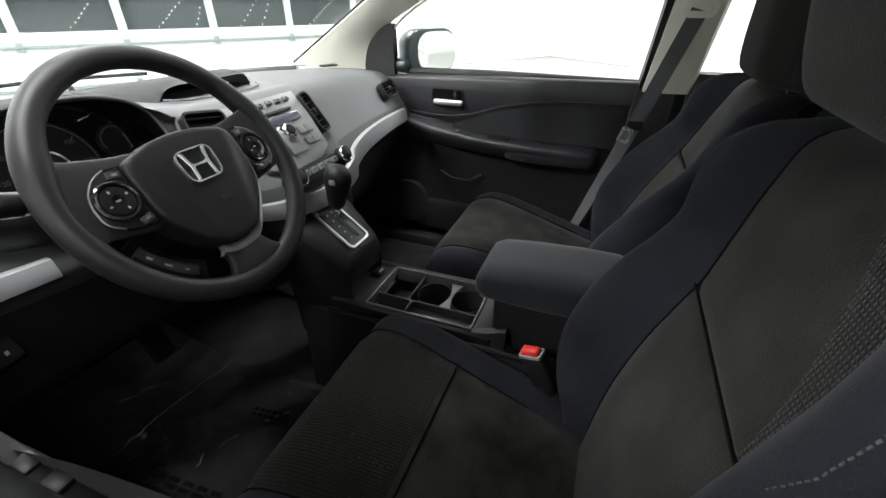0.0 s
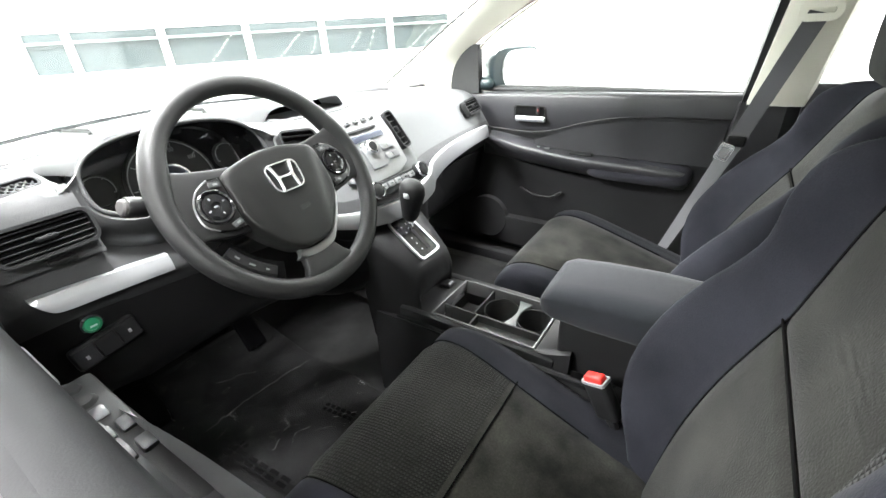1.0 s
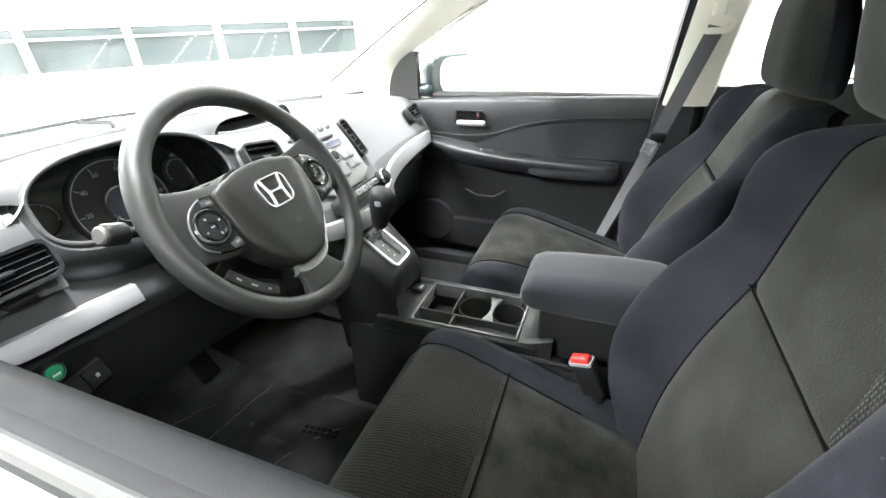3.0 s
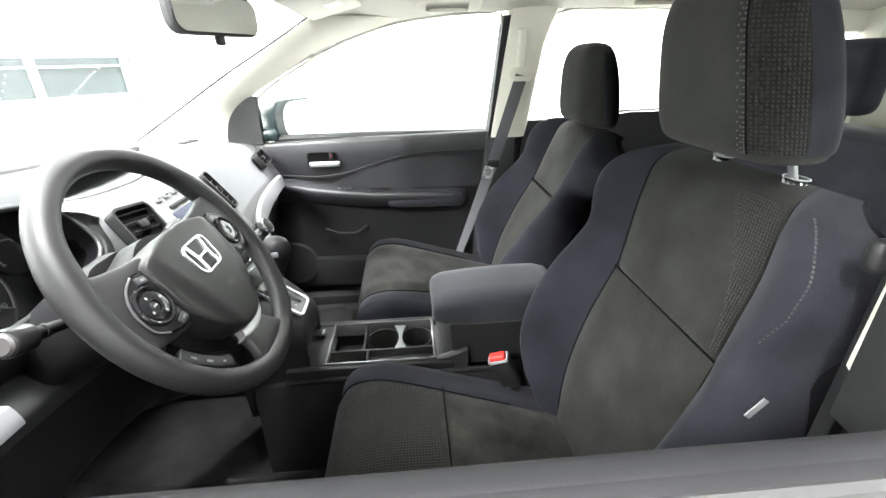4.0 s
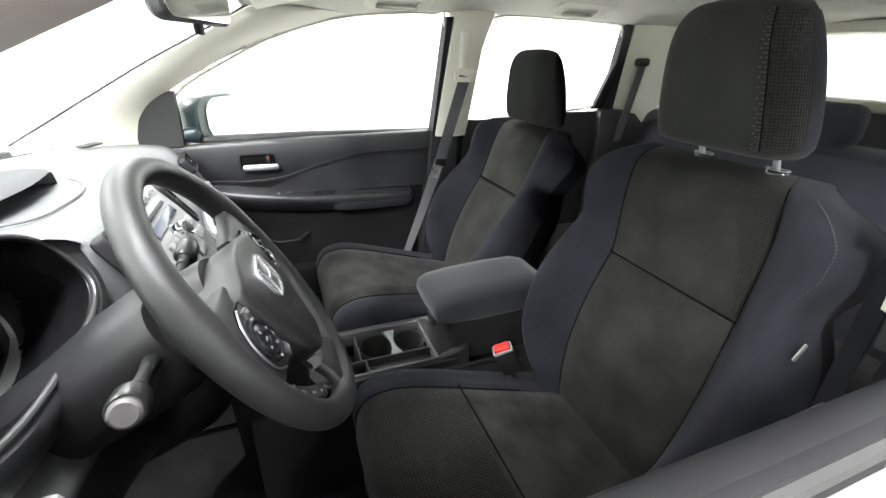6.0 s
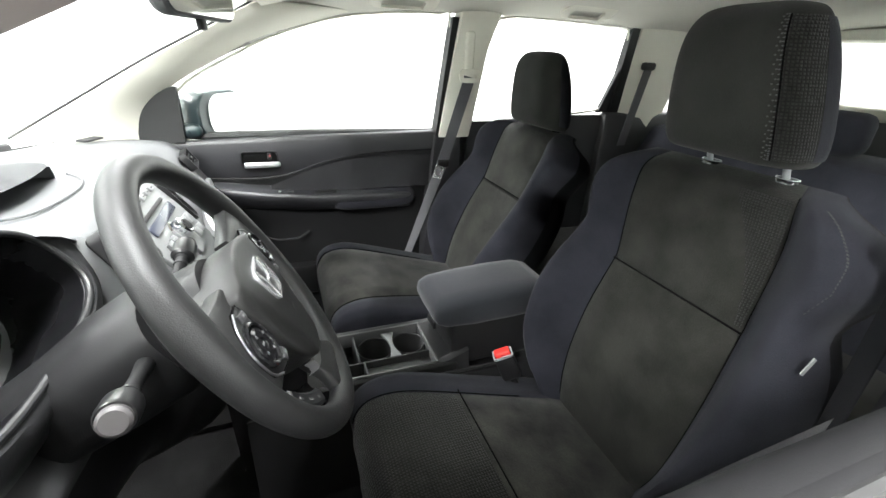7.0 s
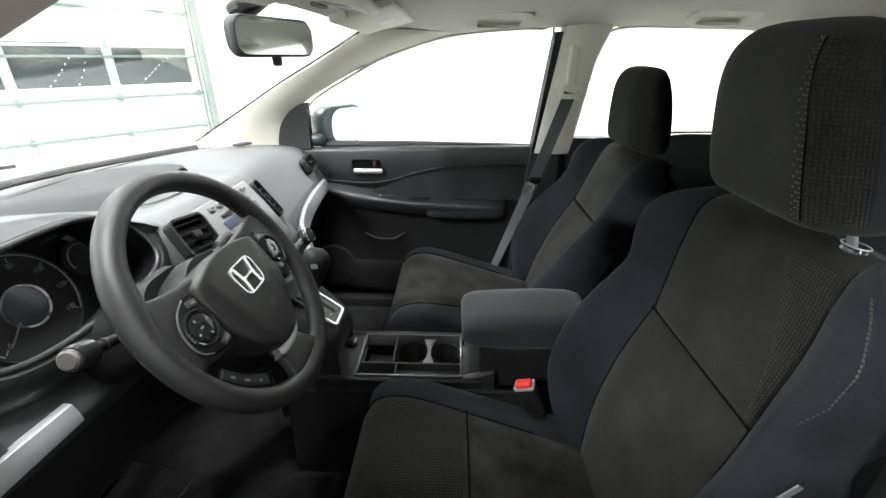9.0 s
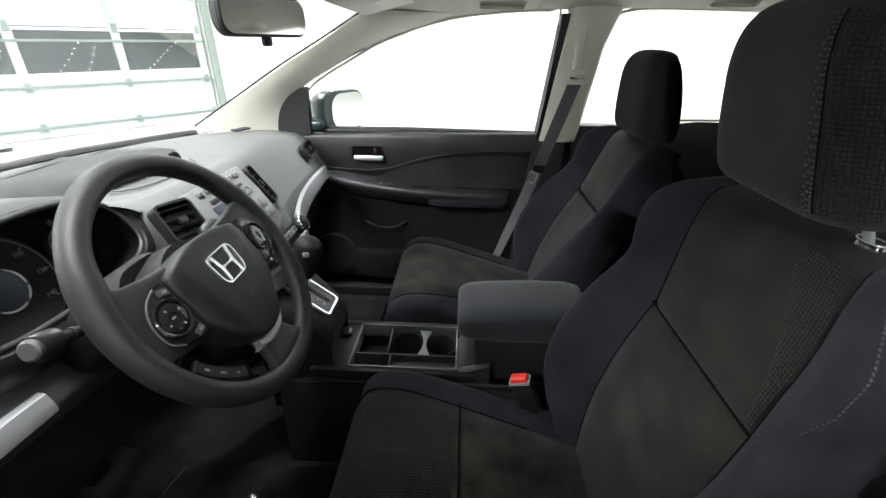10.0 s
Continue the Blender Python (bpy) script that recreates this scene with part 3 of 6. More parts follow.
def front_door(side, label, glazed):
    d = thing("door_1" if side > 0 else "door_2", label, "car door", group="front doors of the car", kind="structure")
    # lining: sections from the front of the door to its back, each from sill to pocket
    rows = []
    for t in [k / 14 for k in range(15)]:
        y = lerp(0.36, -0.565, t)
        sill = lerp(0.985, 1.014, t)
        lean = lerp(0.718, 0.678, t) if side > 0 else 0.735
        sill = sill if side > 0 else 1.050
        rear = max(0.0, (t - 0.90) / 0.10)
        top = [(lean + 0.012, y, sill + 0.004), (lean + 0.004, y, sill + 0.0035), (lean - 0.004, y, sill + 0.002), (lean - 0.010, y, sill - 0.004), (lean - 0.012, y, sill - 0.012)]
        if side < 0:
            top = [(0.770, y, sill + 0.002), (0.764, y, sill + 0.010), (0.754, y, sill + 0.014), (0.743, y, sill + 0.013), (0.733, y, sill + 0.007), (0.7255, y, sill - 0.003), (0.7215, y, sill - 0.016)]
        rows.append(top + [(lean - 0.014, y, sill - 0.05), (lean - 0.006, y, sill - 0.095), (lean + 0.002, y, sill - 0.125),
                     (lean - 0.002, y, 0.80), (lean + 0.004, y, 0.70), (lean + 0.004, lerp(y, y + 0.03, rear), 0.60), (lean - 0.004, lerp(y, y + 0.06, rear), 0.46), (lean + 0.002, lerp(y, y + 0.08, rear), 0.36)])
    split = len(top) + 3
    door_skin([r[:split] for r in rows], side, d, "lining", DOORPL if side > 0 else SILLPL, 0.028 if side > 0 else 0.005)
    # black plastic below, which also paints in the shade under the armrest
    door_skin([[(x + 0.003, y, z) for x, y, z in r[split - 1:]] for r in rows], side, d, "lower_lining", DARK, 0.020 if side > 0 else 0.005)
    if side > 0:
        part("sill_seal", tube([(0.738, 0.30, 0.998), (0.730, -0.1, 1.005), (0.700, -0.56, 1.006)], 0.015, 10), RUBBER, d)
    else:
        part("sill_seal", tube([(-0.766, 0.34, 1.056), (-0.766, -0.1, 1.056), (-0.766, -0.58, 1.056)], 0.007, 8), RUBBER, d)
    out, rise = (0.0, 0.0) if side > 0 else (0.036, 0.048)
    part("outer_skin", skin([[(side * (x + out * (z > 0.85)), y, z + rise * (z > 0.85)) for x, z in ((0.735, 0.997), (0.752, 0.995), (0.764, 0.97), (0.778, 0.90), (0.786, 0.70), (0.775, 0.45))] for y in (0.42, 0.1, -0.2, -0.58)], 0.01, (-side, 0, 0)), PAINT, d, "champagne metallic outer skin")
    # armrest shelf
    arm = []
    arm_line = ((0.078, 0.708, 0.832), (0.070, 0.690, 0.831), (0.05, 0.676, 0.831), (0.0, 0.667, 0.830), (-0.12, 0.664, 0.826), (-0.26, 0.662, 0.820), (-0.40, 0.662, 0.815), (-0.455, 0.672, 0.810), (-0.48, 0.69, 0.805))
    for y, xi, zt in arm_line if side < 0 else ((0.235, 0.700, 0.845), (0.18, 0.672, 0.842), (0.10, 0.650, 0.832), (0.0, 0.636, 0.822), (-0.12, 0.628, 0.812), (-0.26, 0.626, 0.806), (-0.40, 0.630, 0.800), (-0.455, 0.640, 0.795), (-0.48, 0.662, 0.790)):
        arm.append([(side * 0.712, y, zt + 0.012), (side * (xi + 0.022), y, zt + 0.003), (side * (xi + 0.009), y, zt + 0.0005), (side * (xi + 0.003), y, zt - 0.002), (side * xi, y, zt - 0.009), (side * (xi + 0.003), y, zt - 0.024), (side * (xi + 0.018), y, zt - 0.038), (side * (xi + 0.034), y, zt - 0.060), (side * 0.712, y, zt - 0.08)])
    lift = 0.0 if side > 0 else 0.030
    arm = [list(r) for r in zip(*[smooth_line(c, 4) for c in zip(*arm)])]
    part("armrest", moved(loft(arm), Matrix.Translation((0, 0, lift))), DOORPL, d, "", 60)
    pad = []
    for y, g in ((-0.178, 0.55), (-0.186, 0.80), (-0.21, 0.94), (-0.27, 1.0), (-0.38, 1.0), (-0.44, 0.94), (-0.472, 0.80), (-0.486, 0.50)):
        x0 = 0.708 if side > 0 else 0.744
        pad.append([(side * (x0 - dx * g), y, 0.782 + dz * g) for dx, dz in ((0.0, 0.036), (0.022, 0.034), (0.045, 0.027), (0.064, 0.015), (0.076, -0.002), (0.079, -0.018), (0.072, -0.034), (0.05, -0.042), (0.0, -0.044))])
    pad = [list(r) for r in zip(*[smooth_line(c, 3) for c in zip(*pad)])]
    part("elbow_pad", moved(loft(pad), Matrix.Translation((0, 0, lift))), PADCLOTH, d, "padded dark cloth elbow rest", 70)
    # cloth insert above the armrest, with its arched upper edge
    top = smooth_line([(0.02, 0.842), (-0.06, 0.872), (-0.15, 0.902), (-0.26, 0.924), (-0.38, 0.934), (-0.545, 0.938)], 4)
    bm = bmesh.new()
    up = [bm.verts.new((side * (0.684 - 0.02 * max(0, -p[0]) - 0.006), p[0], p[1])) for p in [(q.x, q.y) for q in [Vector((a, b, 0)) for a, b in [(v[0], v[1]) for v in top]]]]
    lo = [bm.verts.new((side * (0.680 - 0.02 * max(0, -v.co.y) - 0.006), v.co.y * 0.985, 0.815)) for v in up]
    for a, b, c, e in zip(up, up[1:], lo[1:], lo):
        bm.faces.new((a, b, c, e))
    bmesh.ops.solidify(bm, geom=list(bm.faces), thickness=0.012)
    part("cloth_insert", bm, DOORCLOTH, d, "grey cloth insert with an arched edge")
    line = [(side * (0.700 + 0.02 * (side < 0)), 0.34, 0.868), (side * (0.690 + 0.03 * (side < 0)), 0.20, 0.872), (side * 0.682, 0.06, 0.868), (side * 0.674, -0.04, 0.880)] + [(side * (0.676 - 0.02 * max(0, -v[0])), v[0], v[1] + 0.012) for v in top[6:]]
    if side > 0:
        part("moulding", tube(smooth_line(line, 3), 0.0032, 8), DARK, d)
    # inner handle in its recess
    hx = 0.0 if side > 0 else 0.034
    part("handle_recess", rbox(side * (0.698 + hx), 0.045, 0.930, 0.025, 0.112, 0.050, 0.010), HOLLOW, d, "dark handle recess")
    part("handle_bezel", frame_ring(rounded_poly(0.116, 0.054, 0.012), rounded_poly(0.110, 0.048, 0.009), 0.006, basis((side * (0.6835 + hx), 0.045, 0.930), (0, -side, 0), (0, 0, 1))), DARK, d)
    handle = part("handle", rbox(side * (0.677 + hx), 0.038, 0.914, 0.016, 0.112, 0.020, 0.008, 3), SILVER, d, "satin silver door lever")
    part("lock_knob", rbox(side * (0.686 + hx), 0.015, 0.940, 0.01, 0.012, 0.024, 0.004), DARK, handle)
    part("lock_mark", rbox(side * (0.6810 + hx), 0.013, 0.942, 0.002, 0.005, 0.008, 0.001, 1), LOCKRED, handle)
    # switch plate on the armrest
    plate_y = -0.03 if side > 0 else -0.02
    if side < 0:
        part("switch_plate", rbox(-0.690, plate_y - 0.06, 0.826 + lift, 0.044, 0.27, 0.014, 0.006, m=pose(0, 0, 0, 3)), DARK, d)
    if side > 0:
        part("window_switch", rbox(side * 0.660, -0.04, 0.8225, 0.014, 0.022, 0.008, 0.003), SWITCHPL, d, "small window switch")
        part("window_switch", rbox(side * 0.660, -0.005, 0.8240, 0.008, 0.009, 0.006, 0.002), SILVER, d, "small lock switch")
        part("pull_cup", rbox(side * 0.664, -0.155, 0.8165, 0.040, 0.075, 0.006, 0.0025), DARK, d, "shallow pull cup")
    # lower pocket
    pocket = []
    for y, xi in ((0.24, 0.700), (0.20, 0.670), (0.0, 0.655), (-0.25, 0.655), (-0.36, 0.672), (-0.40, 0.700)):
        pocket.append([(side * 0.705, y, 0.53), (side * xi, y, 0.535), (side * (xi - 0.004), y, 0.525), (side * (xi + 0.004), y, 0.42), (side * 0.705, y, 0.39)])
    part("map_pocket", loft(pocket), DARK, d)
    part("pull_lip", tube([(side * 0.690, 0.07, 0.655), (side * 0.682, 0.02, 0.636), (side * 0.682, -0.05, 0.636), (side * 0.690, -0.09, 0.66)], 0.005, 8), DARK, d)
    spk = part("loudspeaker", lathe([(0.0, 0.0), (0.075, 0.0), (0.085, -0.004), (0.085, -0.03)], 24, basis((side * 0.690, 0.20, 0.52), (0, 1, 0), (0, 0, side))), DARK, d)
    # window surround and the black corner piece by the mirror
    if side > 0:
        window_frame(FRONT_WIN, side, 0.0040, PILLAR, d, off=0.006)
    else:
        sash = [(0.752, 0.42, 1.085), (0.734, 0.25, 1.192), (0.724, 0.08, 1.290), (0.720, -0.03, 1.342), (0.717, -0.11, 1.373), (0.712, -0.25, 1.410), (0.70, -0.48, 1.428), (0.695, -0.62, 1.428)]
        part("window_frame", tube(smooth_line(mirrored(sash, side), 5), 0.024, 12, flat=1.2), BLACKSEAL, d, "black rubber-lined window frame")
    part("rear_frame", moved(loft([[(side * 0.700, -0.555, 0.99), (side * 0.660, -0.560, 0.99), (side * 0.662, -0.592, 0.99), (side * 0.700, -0.592, 0.99)], [(side * 0.660, -0.592, 1.385), (side * 0.630, -0.597, 1.385), (side * 0.632, -0.628, 1.385), (side * 0.660, -0.628, 1.385)]]), Matrix.Translation((0, 0.0 if side > 0 else -0.05, 0))), DARK, d, "black door frame upright")
    part("corner_trim", loft([[(side * (x + o), y, z) for x, y, z in [(0.712, 0.372, 0.985)] + [tuple(v) for v in smooth_line([(0.711, 0.370, 1.02), (0.707, 0.352, 1.075), (0.702, 0.315, 1.120), (0.697, 0.268, 1.150), (0.696, 0.246, 1.152)], 4)] + [(0.708, 0.250, 0.990)]] for o in (-0.012, 0.02)]), VOID, d, "black corner trim by the mirror")
    if glazed:
        pane_in(FRONT_WIN, side, d)
    # wing mirror
    turn = Matrix.Translation((side * 0.806, 0.152, 1.062)) @ Matrix.Rotation(radians(-33 * side), 4, "Z")
    shape = [[(dx * sx, dy, dz * sz) for dx, dz in rounded_poly(0.215, 0.150, 0.058)] for dy, sx, sz in ((-0.010, 0.94, 0.94), (-0.006, 0.985, 0.985), (0.004, 1.0, 1.0), (0.04, 1.0, 0.98), (0.08, 0.86, 0.84), (0.11, 0.55, 0.5))]
    mir = part("wing_mirror", moved(loft(shape), turn), TEAL, d, "dark teal-grey wing mirror housing")
    part("mirror_pane", plate(rounded_poly(0.168, 0.128, 0.050), 0.004, turn @ basis((side * 0.016, -0.0145, 0), (1, 0, 0), (0, 0, 1))), MIRROR, mir, "mirror glass")
    part("mirror_arm", rbox(side * 0.752, 0.235, 1.02, 0.10, 0.07, 0.045, 0.018, 3), TEAL, mir)
    return d


right_door = front_door(1, "charcoal passenger door with silver lever and cloth insert", True)
left_door = front_door(-1, "charcoal driver door with its window lowered", False)
# window switches on the driver's armrest
for y, dx, s in ((0.045, 0.0, 0.012), (0.012, 0.0, 0.014)):
    part("mirror_switch", lathe([(0.0, 0.008), (s * 0.7, 0.008), (s, 0.004), (s, 0.0)], 16, Matrix.Translation((-0.694, y - 0.01, 0.863))), DARK, left_door)
for y, x in ((-0.030, -0.692), (-0.070, -0.680), (-0.070, -0.702), (-0.114, -0.680), (-0.114, -0.702)):
    part("window_switch", rbox(x, y, 0.864, 0.018, 0.022, 0.011, 0.004, m=pose(0, 0, 0, 12)), SWITCHPL, left_door, "window switch with a pale front edge")

for side, label in ((1, "charcoal rear passenger door with its window closed"), (-1, "charcoal rear driver-side door with its window closed")):
    d = thing("car_rear_door", label, "car door", group="rear doors of the car")
    rows = [[(0.69, y, 1.05 + (0.02 if y < -1 else 0)), (0.672, y, 1.048 + (0.02 if y < -1 else 0)), (0.664, y, 1.0), (0.672, y, 0.93), (0.668, y, 0.80), (0.676, y, 0.60), (0.67, y, 0.36)] for y in (-0.69, -0.9, -1.1, -1.38)]
    door_skin(rows, side, d, "lining", DOORPL)
    part("armrest", rbox(side * 0.655, -0.98, 0.80, 0.07, 0.42, 0.07, 0.02, 3), DOORPL, d)
    window_frame(REAR_WIN, side, 0.0045, PILLAR, d, off=0.006)
    pane_in(REAR_WIN, side, d)
    part("rear_frame", loft([[(side * 0.70, -1.325, 1.05), (side * 0.662, -1.325, 1.05), (side * 0.662, -1.375, 1.05), (side * 0.70, -1.375, 1.05)], [(side * 0.665, -1.348, 1.395), (side * 0.636, -1.348, 1.395), (side * 0.636, -1.385, 1.395), (side * 0.665, -1.385, 1.395)]]), DARK, d, "black door frame upright")
    part("corner_glass", loft([[(side * (x + o), y, z) for x, y, z in ((0.670, -1.325, 1.08), (0.655, -1.340, 1.26), (0.668, -1.275, 1.078))] for o in (-0.004, 0.014)]), DARK, d)

wiper = thing("windscreen_wiper", "black windscreen wiper resting at the foot of the glass", "wiper")
part("blade", tube(smooth_line([(-0.58, 1.005, 0.998), (-0.36, 1.115, 1.0), (-0.10, 1.175, 1.0), (0.10, 1.165, 1.0), (0.34, 1.03, 0.998)], 6), 0.0055, 8), BLACKSEAL, wiper)
part("arm", tube([(0.06, 1.168, 0.998), (0.20, 1.24, 0.965), (0.22, 1.245, 0.92)], 0.009, 8), DARK, wiper)
part("arm", tube([(-0.30, 1.135, 0.998), (-0.20, 1.24, 0.965), (-0.18, 1.245, 0.92)], 0.009, 8), DARK, wiper)


# ---- seats ----
def seat_section(pw, w, p, depth, bulge=0.006):
    """Half outline of a seat cross-section, from the middle to the back: (x, front)."""
    k = w - pw
    pts = [(pw, 0.0), (pw + 0.10 * k, 0.12 * p), (pw + 0.34 * k, 0.62 * p), (pw + 0.62 * k, p), (pw + 0.85 * k, 0.82 * p), (w, 0.28 * p), (w + 0.004, -0.35 * depth), (w - 0.012, -0.75 * depth), (w - 0.06, -depth)]
    out = smooth_line([(x, f, 0) for x, f in pts], 3)
    return [(v.x, v.y) for v in out]


# (along the back, front line y, z, half width, half width of the middle panel, bolster height)
BACK = [(-0.553, 0.530, 0.150, 0.105, 0.020), (-0.562, 0.580, 0.168, 0.125, 0.048), (-0.570, 0.630, 0.196, 0.138, 0.078), (-0.583, 0.700, 0.232, 0.145, 0.095), (-0.606, 0.790, 0.257, 0.146, 0.088), (-0.632, 0.870, 0.254, 0.141, 0.072), (-0.648, 0.915, 0.240, 0.138, 0.060),
        (-0.664, 0.962, 0.214, 0.143, 0.054), (-0.680, 1.010, 0.216, 0.148, 0.062), (-0.694, 1.050, 0.214, 0.149, 0.060), (-0.706, 1.083, 0.198, 0.146, 0.042), (-0.722, 1.105, 0.176, 0.138, 0.020), (-0.752, 1.118, 0.160, 0.126, 0.004)]
BACK_N = Vector((0, 0.955, 0.297))


def seat_back_rows():
    fine = [smooth_line([(r[0], r[1], r[2]) for r in BACK], 3), smooth_line([(r[3], r[4], 0) for r in BACK], 3)]
    rows = []
    for a, b in zip(*fine):
        depth = 0.125 if a.y < 1.08 else 0.125 * max(0.45, (1.145 - a.y) / 0.065)
        half = seat_section(b.x, a.z, b.y, depth)
        rows.append((Vector((0, a.x, a.y)), b.x, half))
    return rows


def seat_strip(rows, pick, mat, name, parent, label="", lift=0.0):
    """The part of the seat's skin that pick(row) gives as (x, front) pairs, laid along the rows."""
    rings = []
    for o, pw, half in rows:
        rings.append([o + Vector((x, 0, 0)) + BACK_N * (f + lift) for x, f in pick(pw, half)])
    bm = unroll(loft(rings, cap=False, closed=False), rings)
    bmesh.ops.solidify(bm, geom=list(bm.faces), thickness=0.006)
    return part(name, bm, mat, parent, label, 50)


def make_seat(x):
    s = thing("front_seat", "charcoal cloth driver seat with navy bolsters and raised headrest", "car seat", (x, 0, 0), "front seats")
    rows = seat_back_rows()
    centre = lambda pw, half: [(pw * k / 6, 0.004 if abs(k) < 6 else -0.002) for k in range(-6, 7)]
    cut = [i for i, r in enumerate(rows) if r[0].z < 0.908]
    low, high = rows[: cut[-1] + 1], rows[cut[-1] + 1:]
    # the two panels of the middle, drawn in at the seam between them
    def panel(rs, ends):
        out = []
        for i, (o, pw, half) in enumerate(rs):
            dip = 0.0
            if ends[0] and i == 0 or ends[1] and i == len(rs) - 1:
                dip = -0.0045
            out.append((o + BACK_N * dip, pw, half))
        return out
    seam = rows[cut[-1]][0].lerp(rows[cut[-1] + 1][0], 0.48)
    seam_pw = rows[cut[-1]][1]
    a = (seam, seam_pw, rows[cut[-1]][2])
    seat_strip(panel(low + [a], (False, True)), centre, FABRIC, "lower_back_panel", s)
    upper = seat_strip(panel([a] + high, (True, False)), centre, FABRIC, "upper_back_panel", s)
    part("seam", tube([seam + Vector((seam_pw * k / 8, 0, 0)) + BACK_N * 0.0026 for k in range(-8, 9)], 0.0017, 6), HOLLOW, s)
    # patterned band under the headrest
    rings = []
    for o, pw, half in rows:
        if 0.905 < o.z < 1.10:
            wide = 0.10 + 0.52 * max(0.0, (o.z - 0.91) / 0.19) ** 1.6
            rings.append([o + Vector((-pw * lerp(0.985, 1 - wide, k / 6), 0, 0)) + BACK_N * (0.0052 - 0.0008 * (k == 6)) for k in range(7)])
    bm = unroll(loft(rings, cap=False, closed=False), rings)
    bmesh.ops.solidify(bm, geom=list(bm.faces), thickness=0.003)
    part("patterned_band", bm, FABRIC_DOT, s, "woven knit wedge", 50)
    for sd in (1, -1):
        seat_strip(rows, lambda pw, half: [(sd * hx, hf - (0.005 if i == 0 else 0)) for i, (hx, hf) in enumerate(half[:18])], BOLSTER, "back_bolster", s)
        seat_strip(rows, lambda pw, half: [(sd * hx, hf) for hx, hf in half[17:]], SHADECLOTH, "back_side", s, "side of the seat back, shade put into its black cloth")
        path = [o + Vector((sd * half[11][0], 0, 0)) + BACK_N * (half[11][1] + 0.0016) for o, pw, half in rows[22:33]]
        path = smooth_line(path, 3)
        part("seam", tube([o + Vector((sd * pw, 0, 0)) + BACK_N * -0.0006 for o, pw, half in rows[3:-3]], 0.0013, 6), HOLLOW, s)
        sewn = [rbox(0, 0, 0, 0.0012, 0.0010, 0.0030, 0.0003, 1, m=(b_ - a_).to_track_quat("Z", "Y").to_matrix().to_4x4()) for a_, b_ in zip(path, path[1:])]
        for q, (a_, b_) in zip(sewn, zip(path, path[1:])):
            moved(q, Matrix.Translation(a_.lerp(b_, 0.3) + BACK_N * 0.0004))
        part("stitching", join(*sewn), STITCH, s, "grey stitches along the bolster")
    shell = []
    for o, pw, half in rows:
        w, d = half[-1]
        shell.append([o + Vector((w * k / 4, 0, 0)) + BACK_N * (d - 0.012 * (1 - (k / 4) ** 2)) for k in range(-4, 5)])
    bm = loft(shell, cap=False, closed=False)
    bmesh.ops.solidify(bm, geom=list(bm.faces), thickness=0.006)
    part("back_shell", bm, SHADECLOTH, s)
    o, pw, half = rows[-1]
    top = [(hx, hf) for hx, hf in half]
    ring = [o + Vector((x, 0, 0)) + BACK_N * f for x, f in [(-a, b) for a, b in reversed(top)] + top]
    bm = bmesh.new()
    bm.faces.new([bm.verts.new(p) for p in ring])
    bmesh.ops.solidify(bm, geom=list(bm.faces), thickness=0.006)
    part("top_panel", bm, BOLSTER, s)
    # cushion: sections from the back to the rolled front edge: y, height, half width, half panel, side rise
    C = [(-0.62, 0.545, 0.215, 0.120, -0.014), (-0.56, 0.563, 0.222, 0.126, -0.013), (-0.46, 0.588, 0.230, 0.136, -0.011), (-0.364, 0.612, 0.236, 0.148, -0.008), (-0.28, 0.632, 0.241, 0.160, -0.004), (-0.21, 0.645, 0.243, 0.170, 0.0),
         (-0.165, 0.645, 0.242, 0.175, 0.0), (-0.130, 0.634, 0.240, 0.178, 0.0), (-0.108, 0.612, 0.237, 0.179, 0.0), (-0.098, 0.582, 0.235, 0.178, 0.0), (-0.100, 0.53, 0.232, 0.176, 0.0), (-0.115, 0.47, 0.225, 0.170, 0.0)]
    fa, fb = smooth_line([(r[0], r[1], r[2]) for r in C], 3), smooth_line([(r[3], r[4], 0) for r in C], 3)
    crow = []
    for i, (a_, b_) in enumerate(zip(fa, fb)):
        nx = fa[min(i + 1, len(fa) - 1)] - fa[max(i - 1, 0)]
        n = Vector((0, -nx.y, nx.x)).normalized()
        n = n if n.z > 0 or n.y > 0 else -n
        crow.append((Vector((0, a_.x, a_.y)), n, b_.x, a_.z, b_.y))

    def strip(pick, mat, name, rows_, label="", lift=0.0):
        rings = [[o + Vector((x, 0, 0)) + n * (f + lift) + Vector((0, 0, dz)) for x, f, dz in pick(pw, w, p)] for o, n, pw, w, p in rows_]
        bm = unroll(loft(rings, cap=False, closed=False), rings)
        bmesh.ops.solidify(bm, geom=list(bm.faces), thickness=0.006)
        return part(name, bm, mat, s, label, 50)

    mid = lambda pw, w, p: [(pw * k / 6, 0.004 if abs(k) < 6 else -0.004, 0) for k in range(-6, 7)]
    back_rows, front_rows = [r for r in crow if r[0].y < -0.30], [r for r in crow if r[0].y >= -0.335]
    strip(mid, SUEDE, "cushion_panel", back_rows, "brushed olive-charcoal cushion panel")
    strip(mid, FABRIC_GRID, "cushion_front_panel", front_rows, "dotted knit cushion front")
    part("seam", tube([back_rows[-1][0] + Vector((back_rows[-1][2] * k / 8, -0.012, 0.0028)) for k in range(-8, 9)], 0.0015, 6), HOLLOW, s)
    for sd in (1, -1):
        def wing(pw, w, p, sd=sd):
            k = w - pw
            return [(sd * pw, -0.004, 0), (sd * (pw + 0.08 * k), 0.2 * p, 0), (sd * (pw + 0.35 * k), 0.8 * p, 0), (sd * (pw + 0.62 * k), p, 0), (sd * (pw + 0.85 * k), 0.7 * p, -0.004), (sd * w, 0.1 * p, -0.022), (sd * (w + 0.004), 0, -0.06), (sd * (w - 0.006), 0, -0.13)]
